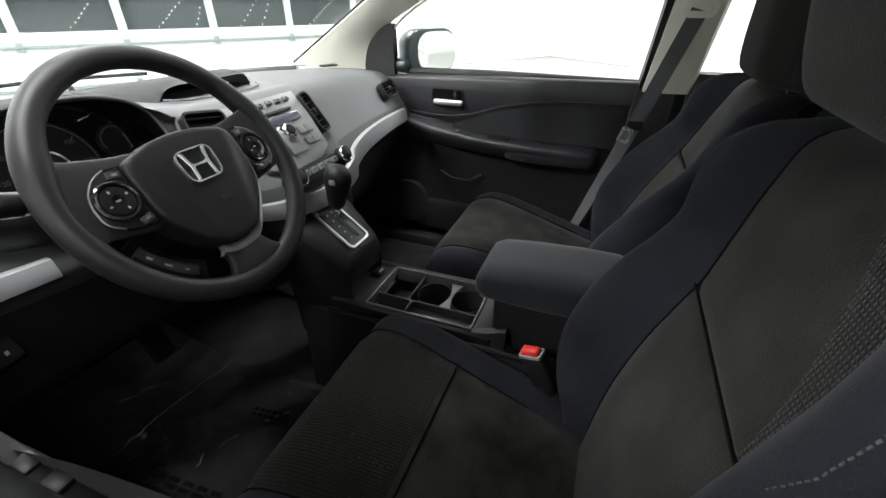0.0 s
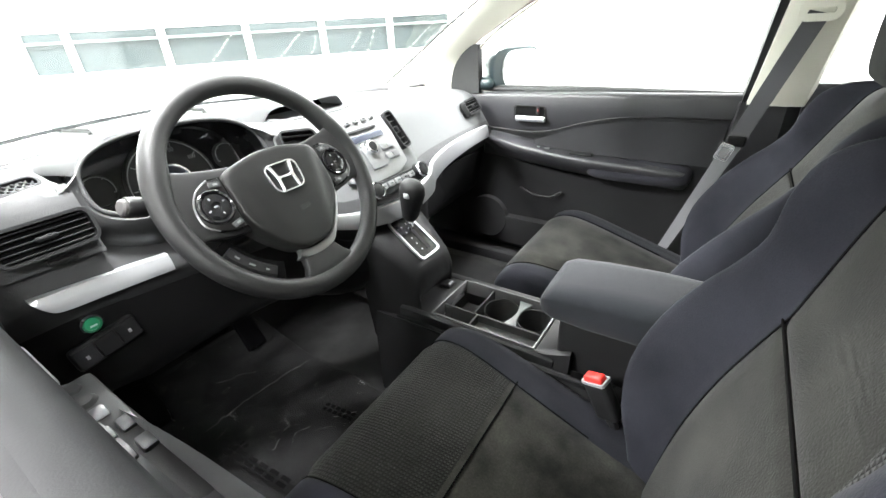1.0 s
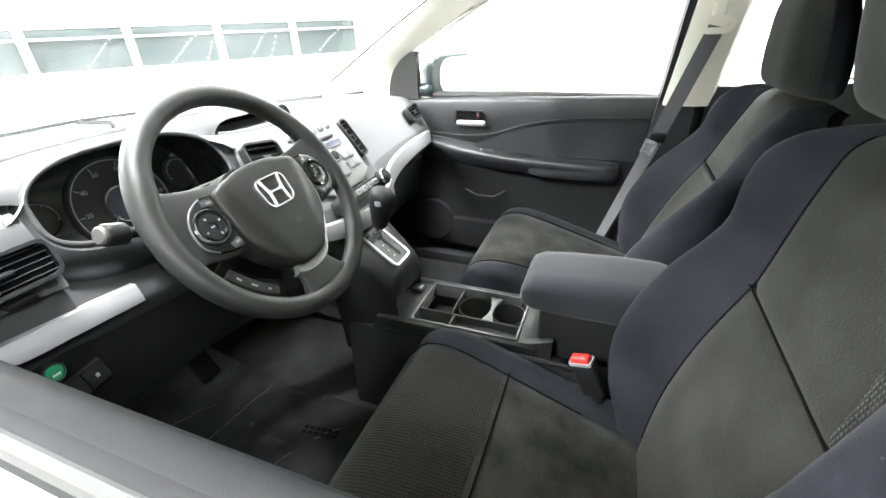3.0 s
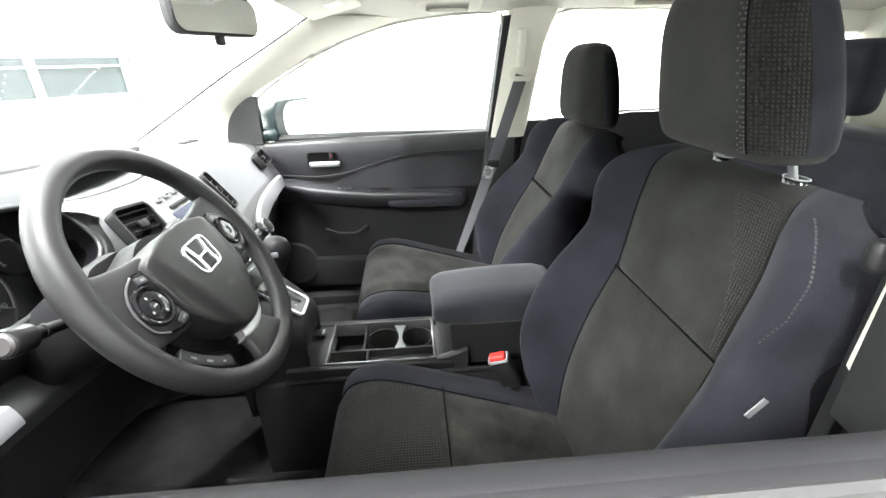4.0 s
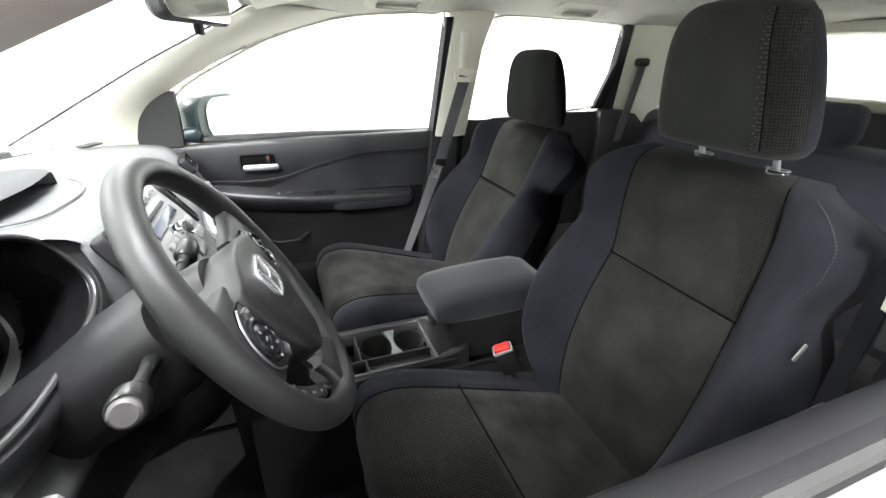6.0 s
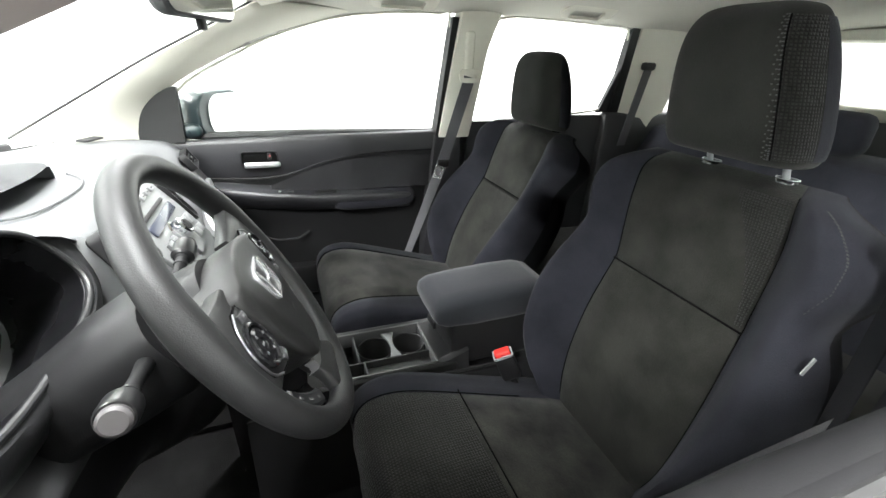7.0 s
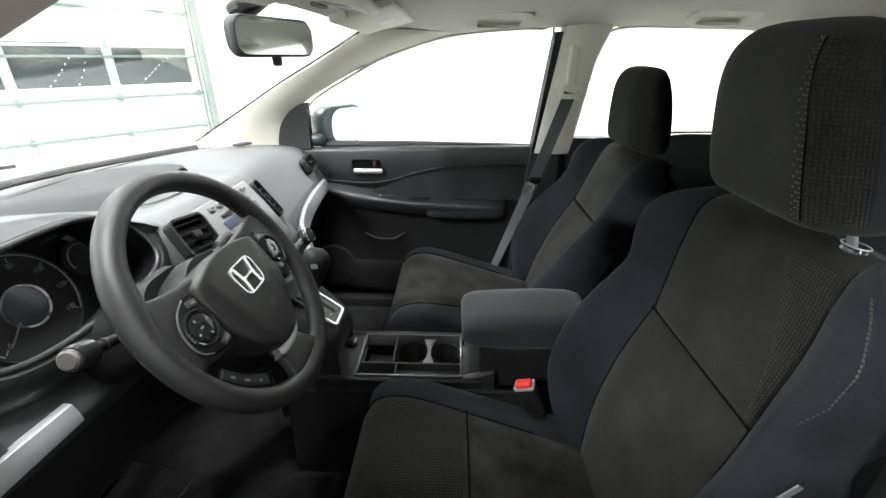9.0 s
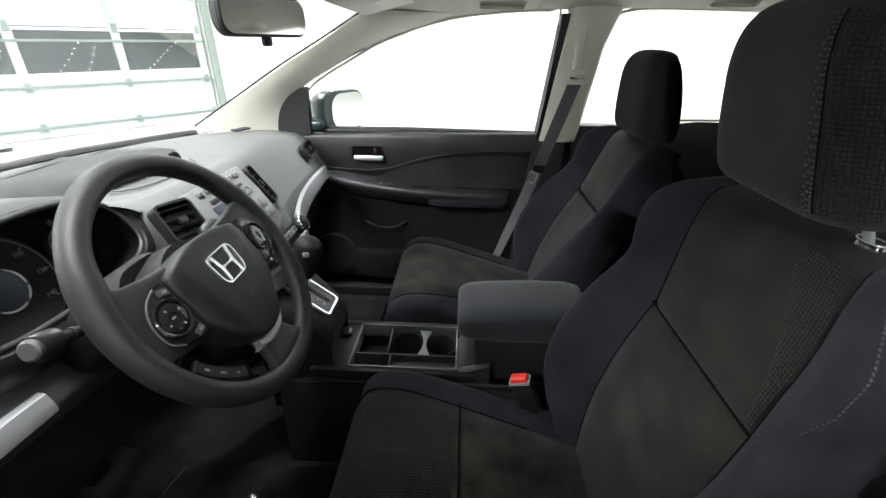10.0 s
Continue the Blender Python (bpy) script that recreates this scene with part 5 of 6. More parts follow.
stack = part("radio_panel", plate([(-0.118, 0.088), (0.105, 0.088), (0.108, 0.02), (0.098, -0.062), (0.05, -0.085), (-0.06, -0.085), (-0.110, -0.062), (-0.122, 0.02)], 0.02, STACK @ Matrix.Translation((0, 0, 0.010)), 0.006), SILVERPL, dash, "silver-grey radio panel")


def on_stack(name, x, y, w, h, mat, t=0.006, z=0.012, r=0.002, label="", parent=None):
    return part(name, moved(rbox(x, y, z, w, h, t, r), STACK), mat, parent or stack, label)


on_stack("disc_slot", -0.004, 0.048, 0.128, 0.007, VOID)
for k in range(6):
    on_stack("radio_button", -0.075 + 0.028 * k, 0.072, 0.018, 0.010, SILVERPL, 0.008)
    on_stack("button_mark", -0.075 + 0.028 * k, 0.072, 0.007, 0.0025, VOID, 0.002, 0.0165, 0.0005)
on_stack("radio_display", -0.004, 0.028, 0.150, 0.018, SCREEN, 0.004)
for sx in (-0.075, -0.05, 0.045, 0.068):
    on_stack("preset_button", sx, -0.008, 0.022, 0.020, SILVERPL, 0.008)
    on_stack("preset_button", sx, -0.036, 0.022, 0.018, SILVERPL, 0.008)
on_stack("centre_plate", -0.004, -0.025, 0.05, 0.06, SILVERPL, 0.01)
knob = part("volume_knob", lathe([(0.0, 0.030), (0.014, 0.030), (0.017, 0.027), (0.018, 0.012), (0.022, 0.010)], 28, STACK @ Matrix.Translation((-0.004, -0.004, 0))), CHROME, stack, "chrome-ringed volume knob")
part("knob_cap", lathe([(0, 0.033), (0.011, 0.032), (0.013, 0.029)], 24, STACK @ Matrix.Translation((-0.004, -0.004, 0))), DARK, knob)
HEAT = basis((0.0, 0.098, 0.888), (1, 0, 0), (0, 0.55, 0.83))
heat = part("heater_panel", plate(rounded_poly(0.225, 0.036, 0.012), 0.02, HEAT @ Matrix.Translation((0, 0, 0.014)), 0.004), DARK, dash, "black heater control panel")
for x in (-0.092, 0.078):
    kn = part("heater_knob", lathe([(0.0, 0.036), (0.012, 0.036), (0.0165, 0.033), (0.018, 0.016), (0.021, 0.014)], 28, HEAT @ Matrix.Translation((x, 0.002, 0))), DARK, heat, "heater knob with chrome ring")
    part("knob_ring", lathe([(0.0155, 0.033), (0.0175, 0.0345), (0.0195, 0.032), (0.0195, 0.028)], 28, HEAT @ Matrix.Translation((x, 0.002, 0))), CHROME, kn)
for k in range(5):
    part("heater_button", moved(rbox(-0.056 + 0.026 * k, 0.004, 0.016, 0.020, 0.014, 0.006, 0.002), HEAT), SILVERPL if k % 2 else GREYPAD, heat)
    part("button_mark", moved(rbox(-0.056 + 0.026 * k, 0.004, 0.0195, 0.008, 0.003, 0.001, 0.0003, 1), HEAT), VOID, heat)

# driver's lower panel: green button and switch bank
KNEE = basis((-0.613, 0.226, 0.842), (1, 0.03, 0.0), (0, 0.12, 0.99))
eco = part("green_button", lathe([(0.0, 0.010), (0.0095, 0.010), (0.0115, 0.007), (0.012, 0.0)], 28, KNEE @ Matrix.Translation((-0.004, 0.0, 0.004))), GREEN, dash, "round green push button")
part("button_ring", lathe([(0.0112, 0.009), (0.0128, 0.0125), (0.0152, 0.010), (0.0155, 0.0)], 28, KNEE @ Matrix.Translation((-0.004, 0.0, 0.003))), CHROME, eco)
part("button_print", moved(rbox(-0.003, -0.003, 0.0145, 0.010, 0.003, 0.0006, 0.0002, 1), KNEE), WHITE, eco)
bank = part("switch_bank", moved(rbox(-0.002, -0.042, 0.002, 0.100, 0.042, 0.016, 0.010, 3), KNEE @ Matrix.Rotation(radians(7), 4, "Z")), DARK, dash, "black switch bank")
for k in range(3):
    part("switch_blank", moved(rbox(-0.034 + 0.032 * k, -0.042, 0.010, 0.0305, 0.034, 0.006, 0.003), KNEE @ Matrix.Rotation(radians(7), 4, "Z")), DARK, bank)
for k in (0, 2):
    part("switch_print", moved(rbox(-0.034 + 0.032 * k, -0.042, 0.0135, 0.0045, 0.0065, 0.0008, 0.0002, 1), KNEE @ Matrix.Rotation(radians(7), 4, "Z")), GREYINK, bank)
part("glovebox_lid", skin([[(x, y, z) for y, z in ((0.222, 0.80), (0.235, 0.76), (0.262, 0.66))] for x in (0.22, 0.40, 0.62)], 0.012, (0, -1, 0)), DARK, dash, "black glovebox lid")
part("glovebox_latch", rbox(0.33, 0.212, 0.782, 0.07, 0.012, 0.018, 0.005), DARK, dash)
for sx in (-0.58, 0.60):
    part("pillar_grille", rbox(sx, 0.46, 1.022, 0.06, 0.03, 0.006, 0.002, m=pose(0, 0, 0, 0, 0, -25 if sx > 0 else 25)), VOID, dash)
part("top_seam", tube([(x, 0.50 + 0.12 * (1 - (x / 0.6) ** 2), 1.043 - 0.06 * x * x) for x in [k / 12 * 0.55 + 0.0 for k in range(-4, 13)]], 0.0015, 6), DARK, dash)

# ---- steering wheel ----
WHEEL = basis((-0.3636, 0.0266, 1.0167), (1, 0.0256, 0), (0, 0.5333, 0.8459))
sw = thing("steering_wheel", "dark grey rubber-rimmed steering wheel with silver emblem", "steering wheel", (-0.3636, 0.0266, 1.0167))
sw.matrix_world = WHEEL
rim_path, rim_radius = [], []
for k in range(96):
    a = 2 * math.pi * k / 96
    # thicker grips where the side spokes join
    grip = math.exp(-((math.degrees(a) - 22) / 12) ** 2) + math.exp(-((math.degrees(a) - 158) / 12) ** 2)
    rim_path.append((math.cos(a) * (0.1685 - 0.002 * grip), math.sin(a) * (0.1685 - 0.002 * grip), 0.0))
    rim_radius.append(0.0154 + 0.0022 * grip)
part("rim", tube(rim_path, rim_radius, 18, closed=True), WHEELPL, sw, "", 70)
# airbag cover: arched above, drawn in to a rounded foot
cover_pts = [(-0.083, 0.034), (-0.060, 0.044), (-0.030, 0.051), (0.0, 0.053), (0.030, 0.051), (0.060, 0.044), (0.083, 0.034), (0.085, 0.0), (0.083, -0.036), (0.068, -0.064), (0.045, -0.090), (0.026, -0.104), (0.0, -0.108), (-0.026, -0.104), (-0.045, -0.090), (-0.068, -0.064), (-0.083, -0.036), (-0.085, 0.0)]
cover_line = [(v.x, v.y) for v in smooth_line([(a, b, 0) for a, b in cover_pts], 3, closed=True)]


def cover_height(x, y):
    """The cover's face: a raised shield between two hollowed cheeks."""
    lean = max(0.0, min(1.0, (0.030 - y) / 0.13))
    edge = lerp(0.068, 0.030, lean)
    cheek = max(0.0, min(1.0, (abs(x) - edge) / 0.016))
    return 0.0225 - 0.007 * (y / 0.1) ** 2 - 0.0055 * cheek * cheek * (3 - 2 * cheek)


rings = [[(x * 0.985, y * 0.985, -0.030) for x, y in cover_line], [(x, y, -0.012) for x, y in cover_line], [(x, y, cover_height(x, y) - 0.0030) for x, y in cover_line]]
for s in (0.985, 0.96, 0.90, 0.80, 0.70, 0.60, 0.50, 0.40, 0.30, 0.20, 0.10, 0.03):
    rings.append([(x * s, (y + 0.02) * s - 0.02, cover_height(x * s, (y + 0.02) * s - 0.02) - (0.0012 if s > 0.98 else 0)) for x, y in cover_line])
hub = part("hub", loft(rings), HUBPL, sw, "dark plastic airbag cover", 60)
POD = [(-0.0865, 0.0355), (-0.104, 0.0365), (-0.122, 0.0285), (-0.135, 0.0130), (-0.1395, -0.006), (-0.1370, -0.0215), (-0.1245, -0.0325), (-0.1060, -0.0385), (-0.0880, -0.0400)]
for sd in (1, -1):
    # side arm of the wheel, its upper shoulder running out into the rim
    rings = []
    for x, y0, y1, z, t in ((0.060, -0.046, 0.048, -0.006, 0.014), (0.088, -0.047, 0.051, -0.005, 0.0145), (0.105, -0.045, 0.054, -0.004, 0.0145), (0.125, -0.041, 0.058, -0.003, 0.0135), (0.142, -0.037, 0.064, -0.002, 0.012), (0.156, -0.040, 0.070, 0.0, 0.010), (0.164, -0.046, 0.074, 0.0, 0.008)):
        c, h = (y0 + y1) / 2, (y1 - y0)
        rings.append([(sd * x, c + dy * h, z + dz * t * (1 - 0.35 * max(0, -dy * 2) ** 3)) for dy, dz in rounded_poly(1.0, 1.6, 0.24)])
    part("spoke", loft(rings), WHEELPL, sw, "", 60)
    plate_m = Matrix.Translation((0, 0, 0.0165)) @ Matrix.Rotation(radians(sd * 3), 4, "Y")
    outline = [(-sd * a, b) for a, b in POD]
    pod = part("button_pod", plate(outline, 0.014, plate_m, 0.0025), PODPL, sw, "charcoal button pod")
    part("pod_gap", tube([plate_m @ Vector((x, y, -0.0022)) for x, y in outline], 0.0016, 6, closed=True), HOLLOW, pod, "dark gap round the pod")
    bezel = [plate_m @ Vector((-sd * v.x, v.y, -0.0005)) for v in smooth_line([(a, b, 0) for a, b in POD[1:7]], 4)]
    part("pod_bezel", tube(bezel, 0.0013, 8), TRIMMET, pod, "satin pod edging")
    pad_m = plate_m @ Matrix.Translation((sd * 0.1125, -0.001, 0))
    part("button_ring", lathe([(0.019, 0.0005), (0.0200, 0.0030), (0.0225, 0.0042), (0.0245, 0.0030), (0.0250, 0.0)], 32, pad_m), GLOSS, pod)
    part("button_pad", lathe([(0.0, 0.0016), (0.006, 0.0020), (0.0065, 0.0036), (0.012, 0.0040), (0.0175, 0.0026), (0.0185, 0.0)], 32, pad_m), GLOSS, pod)
    for a in (0, 90, 180, 270):
        part("button_print", moved(rbox(0.0125, 0, 0.0046, 0.0034, 0.0026, 0.0006, 0.0002, 1), pad_m @ Matrix.Rotation(radians(a + 20), 4, "Z")), GREYPAD, pod)
    part("button_print", moved(rbox(0, 0, 0.0026, 0.006, 0.0024, 0.0006, 0.0002, 1), pad_m), GREYPAD, pod)
    for bx, by, turn_z in ((0.0985, 0.0275, -12), (0.0985, -0.0315, 14)):
        bm_ = plate_m @ Matrix.Translation((sd * bx, by, 0.0012)) @ Matrix.Rotation(radians(-sd * turn_z), 4, "Z")
        part("side_button", moved(rbox(0, 0, 0, 0.0155, 0.0085, 0.0036, 0.0015), bm_), SWITCHPL, pod)
        part("button_print", moved(rbox(0.001, 0, 0.0021, 0.0060, 0.0030, 0.0006, 0.0002, 1), bm_), GREYPAD, pod)
# lower left: black backing with a curved strip of phone buttons along the rim
part("lower_panel", loft([[(r * math.cos(radians(a)), r * math.sin(radians(a)), z) for r, z in ((0.158, -0.010), (0.122, -0.013), (0.122, -0.020), (0.158, -0.018))] for a in range(200, 243, 3)]), HOLLOW, sw, "sunk black spoke panel")
part("phone_buttons", loft([[(r * math.cos(a), r * math.sin(a), z) for r, z in ((0.150, -0.014), (0.1505, -0.004), (0.147, -0.001), (0.135, -0.001), (0.1315, -0.004), (0.132, -0.014))] for a in [radians(205 + 3.75 * k) for k in range(9)]]), PODPL, sw, "curved strip of phone buttons")
for a, w in ((211, 0.0075), (220, 0.009), (229, 0.005)):
    part("button_print", moved(rbox(0.141, 0, -0.0006, 0.0030, w, 0.0006, 0.0002, 1), Matrix.Rotation(radians(a), 4, "Z")), GREYPAD, sw)
# lower arm, flaring into the rim, and the satin trim that cups the foot of the cover
rings = []
for y, w, z, t in ((-0.098, 0.026, -0.014, 0.010), (-0.112, 0.031, -0.010, 0.010), (-0.124, 0.0335, -0.006, 0.010), (-0.134, 0.038, -0.003, 0.010), (-0.143, 0.046, -0.001, 0.010), (-0.151, 0.059, 0.0, 0.010), (-0.158, 0.072, 0.0, 0.007)):
    rings.append([(dx * w * 2, y - 0.10 * (dx * w * 2) ** 2 / 0.05 + 0.002, z + dz * t) for dx, dz in rounded_poly(1.0, 1.7, 0.26)])
part("lower_spoke", loft(rings), WHEELPL, sw, "", 60)
inner_edge = smooth_line([(0.0845, -0.040, 0), (0.0695, -0.066, 0), (0.0465, -0.092, 0), (0.027, -0.1065, 0), (0.0, -0.1105, 0), (-0.027, -0.1065, 0), (-0.0465, -0.092, 0), (-0.0695, -0.066, 0), (-0.0845, -0.040, 0)], 5)
outer_edge = smooth_line([(0.090, -0.045, 0), (0.0765, -0.070, 0), (0.0545, -0.099, 0), (0.033, -0.1195, 0), (0.0, -0.126, 0), (-0.033, -0.1195, 0), (-0.0545, -0.099, 0), (-0.0765, -0.070, 0), (-0.090, -0.045, 0)], 5)
trim_rows = [[a + Vector((0, 0, 0.001)), a.lerp(b, 0.35) + Vector((0, 0, 0.0035)), a.lerp(b, 0.8) + Vector((0, 0, 0.003)), b + Vector((0, 0, -0.002))] for a, b in list(zip(inner_edge, outer_edge))[:27]]
part("spoke_trim", skin(trim_rows, 0.012, (0, 0, -1)), TRIMMET, sw, "satin grey spoke edging")
part("wheel_boss", lathe([(0.062, -0.02), (0.066, -0.05), (0.055, -0.085), (0.045, -0.09)], 32), DARK, sw)
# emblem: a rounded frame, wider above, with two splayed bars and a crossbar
def taper(poly):
    return [(x * (1 + 2.6 * y), y) for x, y in poly]


em = part("emblem", frame_ring(taper(rounded_poly(0.0570, 0.0460, 0.0125)), taper(rounded_poly(0.0528, 0.0418, 0.0108)), 0.0045, Matrix.Translation((0.001, 0.003, 0.0255))), EMBLEM, sw, "bright metal emblem")
for sd in (1, -1):
    bar = [(0.0218, 0.0228), (0.0155, 0.0228), (0.0118, 0.0062), (0.0070, 0.0048), (0.0070, 0.0012), (0.0108, -0.0004), (0.0128, -0.0176), (0.0174, -0.0176), (0.0160, 0.0030)]
    part("emblem_bar", plate([(sd * a + 0.001, b) for a, b in bar], 0.004, Matrix.Translation((0, 0, 0.0262)), 0.0008, 1), EMBLEM, em)
part("emblem_cross", rbox(0.001, 0.0028, 0.0242, 0.0140, 0.0036, 0.004, 0.001), EMBLEM, em)
part("airbag_print", rbox(0.006, -0.050, cover_height(0.006, -0.050) + 0.0002, 0.018, 0.007, 0.0008, 0.0002, 1), DASHDARK, hub)

# column shroud and stalks
col = thing("steering_column", "black plastic steering column shroud with stalks", "steering column")
rings = []
for y, z, w, h in ((0.105, 0.985, 0.058, 0.054), (0.12, 0.976, 0.064, 0.060), (0.17, 0.946, 0.066, 0.058), (0.23, 0.908, 0.062, 0.050), (0.28, 0.880, 0.055, 0.045)):
    rings.append([(-0.365 + w * dx, y + 0.48 * h * dz, z + 0.87 * h * dz) for dx, dz in rounded_poly(2, 2, 0.7)])
part("shroud", loft(rings), DARK, col)
for sd, tip in ((-1, (-0.546, 0.108, 1.030)), (1, (-0.205, 0.115, 1.018))):
    base = Vector((-0.365 + sd * 0.055, 0.125, 0.985))
    tip = Vector(tip)
    way = (tip - base).normalized()
    st = part("stalk", tube([base, base.lerp(tip, 0.35), base.lerp(tip, 0.72), tip - way * 0.028], [0.009, 0.0065, 0.007, 0.010], 12), DARK, col)
    part("stalk_end", tube([tip - way * 0.028, tip - way * 0.025, tip - way * 0.003, tip], [0.0115, 0.0145, 0.0145, 0.0130], 20), PODPL, st, "black ribbed stalk end")
    part("stalk_cap", tube([tip - way * 0.002, tip + way * 0.004, tip + way * 0.006], [0.0115, 0.0115, 0.009], 20), CAPGREY if sd < 0 else DARK, st, "pale grey stalk cap" if sd < 0 else "")
    part("stalk_print", tube([base.lerp(tip, 0.62), base.lerp(tip, 0.66)], 0.0082, 12), DASHDARK, st)

# ---- centre console ----
con = thing("centre_console", "black plastic centre console with cup holders", "centre console")
# Lighter grey that puts the rim's thin highlight into the tray edges
EDGELIGHT = material("highlight_grey_edge", (0.085, 0.085, 0.086), 0.26, vary=0.05)
TRAYPAD = material("dark_rubber_pad", (0.045, 0.046, 0.046), 0.5, bump=0.2, scale=300, vary=0.12)
CX0, CX1, CZ = -0.118, 0.080, 0.620
part("console_body", loft([[(x, y, z) for x, z in ((CX0 - 0.025, 0.34), (CX0 - 0.018, CZ - 0.06), (CX0 - 0.006, CZ - 0.03), (CX0 + 0.012, CZ - 0.032), (CX0 + 0.014, CZ - 0.11), (CX1 - 0.014, CZ - 0.11), (CX1 - 0.012, CZ - 0.032), (CX1 + 0.006, CZ - 0.03), (CX1 + 0.018, CZ - 0.06), (CX1 + 0.025, 0.34))] for y in (0.10, 0.02, -0.15, -0.36, -0.66)]), DARK, con)


def slab(name, x0, x1, y0, y1, z0, z1, mat, r=0.003, parent=con, label=""):
    return part(name, rbox((x0 + x1) / 2, (y0 + y1) / 2, (z0 + z1) / 2, x1 - x0, y1 - y0, z1 - z0, r, 2), mat, parent, label)


slab("console_rim", CX0, -0.100, -0.355, 0.030, CZ - 0.035, CZ + 0.004, DARK, 0.005)
slab("console_rim", 0.058, CX1, -0.355, 0.030, CZ - 0.035, CZ + 0.004, DARK, 0.005)
slab("console_rim", -0.101, 0.059, -0.355, -0.310, CZ - 0.035, CZ + 0.006, DARK, 0.005)
slab("console_front", -0.101, 0.059, -0.056, 0.030, CZ - 0.035, CZ + 0.003, DARK, 0.004)
slab("tray_edge", -0.103, 0.061, -0.312, -0.306, CZ - 0.03, CZ + 0.009, EDGELIGHT, 0.002)
slab("tray_edge", -0.103, 0.061, -0.060, -0.054, CZ - 0.03, CZ + 0.008, EDGELIGHT, 0.002)
slab("tray_edge", -0.104, -0.098, -0.311, -0.055, CZ - 0.03, CZ + 0.008, EDGELIGHT, 0.002)
slab("tray_edge", 0.055, 0.061, -0.311, -0.055, CZ - 0.03, CZ + 0.008, EDGELIGHT, 0.002)
slab("divider", -0.052, -0.047, -0.308, -0.058, CZ - 0.08, CZ + 0.001, VOID, 0.001)
slab("divider", -0.100, -0.048, -0.152, -0.147, CZ - 0.08, CZ + 0.001, VOID, 0.001)
slab("divider", -0.048, 0.057, -0.142, -0.137, CZ - 0.08, CZ + 0.001, VOID, 0.001)
slab("tray_pad", -0.098, -0.053, -0.306, -0.153, CZ - 0.034, CZ - 0.016, TRAYPAD, 0.002, label="dark grey rubber tray pad")
slab("bin_floor", -0.098, -0.053, -0.146, -0.061, CZ - 0.065, CZ - 0.060, VOID, 0.001)
slab("bin_floor", -0.046, 0.055, -0.136, -0.061, CZ - 0.065, CZ - 0.060, VOID, 0.001)
# cup holder plate with two round openings
for cy, r in ((-0.186, 0.041), (-0.268, 0.039)):
    part("cup_well", lathe([(0.0, -0.075), (r - 0.004, -0.075), (r, -0.070), (r, -0.004), (r + 0.002, -0.003), (r + 0.002, -0.074), (0.0, -0.077)], 36, Matrix.Translation((0.004, cy, CZ - 0.004))), VOID, con, "deep dark cup well")
for x0, x1, cy in ((-0.046, 0.055, -0.227), (-0.046, -0.030, -0.148), (0.040, 0.055, -0.148), (-0.046, -0.030, -0.302), (0.040, 0.055, -0.302)):
    if x1 - x0 > 0.05:
        pts = []
        for k in range(9):
            a = radians(lerp(-52, 52, k / 8))
            pts.append((lerp(x0, x1, k / 8), -0.227 + 0.024 - 0.020 * math.cos(a) ** 2))
        low = [(x, -0.454 - y) for x, y in pts]
        part("cup_bridge", plate(pts[::-1] + low, 0.006, Matrix.Translation((0, 0, CZ - 0.004)), 0.0015), GREYPAD, con, "grey cup holder bridge")
sock = slab("socket_cover", 0.004, 0.034, -0.040, -0.012, CZ + 0.002, CZ + 0.014, DARK, 0.004, label="small power socket cover")
slab("socket_print", 0.010, 0.028, -0.036, -0.030, CZ + 0.0135, CZ + 0.0148, GREYINK, 0.0003, sock)
# ramp beside the armrest box
part("console_shoulder", loft([[(CX0 + 0.010, y, z), (CX0 + 0.018, y, z + 0.003), (CX0 + 0.03, y, z), (CX0 + 0.03, y, 0.56), (CX0 - 0.004, y, 0.56)] for y, z in ((-0.30, CZ + 0.002), (-0.335, CZ + 0.007), (-0.365, CZ + 0.018), (-0.385, CZ + 0.026))]), DARK, con)
part("side_ledge", tube([(CX0 - 0.008, 0.03, CZ - 0.018), (CX0 - 0.008, -0.2, CZ - 0.016), (CX0 - 0.010, -0.45, CZ - 0.010)], 0.005, 6), DARK, con)

arm = thing("armrest_box", "slate cloth padded armrest box between the seats", "armrest", (0, 0, 0))
part("box_base", rbox(-0.012, -0.50, 0.655, 0.165, 0.30, 0.13, 0.015, 3), DARK, arm)
lid = []
for y, z0, z1, w in ((-0.308, 0.722, 0.744, 0.070), (-0.314, 0.708, 0.758, 0.080), (-0.335, 0.698, 0.770, 0.086), (-0.40, 0.692, 0.778, 0.088), (-0.50, 0.692, 0.784, 0.088), (-0.57, 0.694, 0.784, 0.086), (-0.60, 0.704, 0.776, 0.080), (-0.608, 0.725, 0.755, 0.070)):
    cz, h = (z0 + z1) / 2, (z1 - z0) / 2
    lid.append([(-0.010 + w * dx, y, cz + h * dz) for dx, dz in rounded_poly(2, 2, 0.55)])
part("lid", loft(lid), ARMCLOTH, arm, "padded slate cloth lid", 60)
part("latch", rbox(-0.045, -0.312, 0.700, 0.045, 0.006, 0.018, 0.002), DARK, arm)

# gear lever on the sloping part of the console
GEAR = basis((-0.030, 0.040, 0.768), (1, 0, 0), (0, 0.80, 0.60))
gear = thing("gear_lever", "black automatic gear lever in a silver gate", "gear lever")
body = []
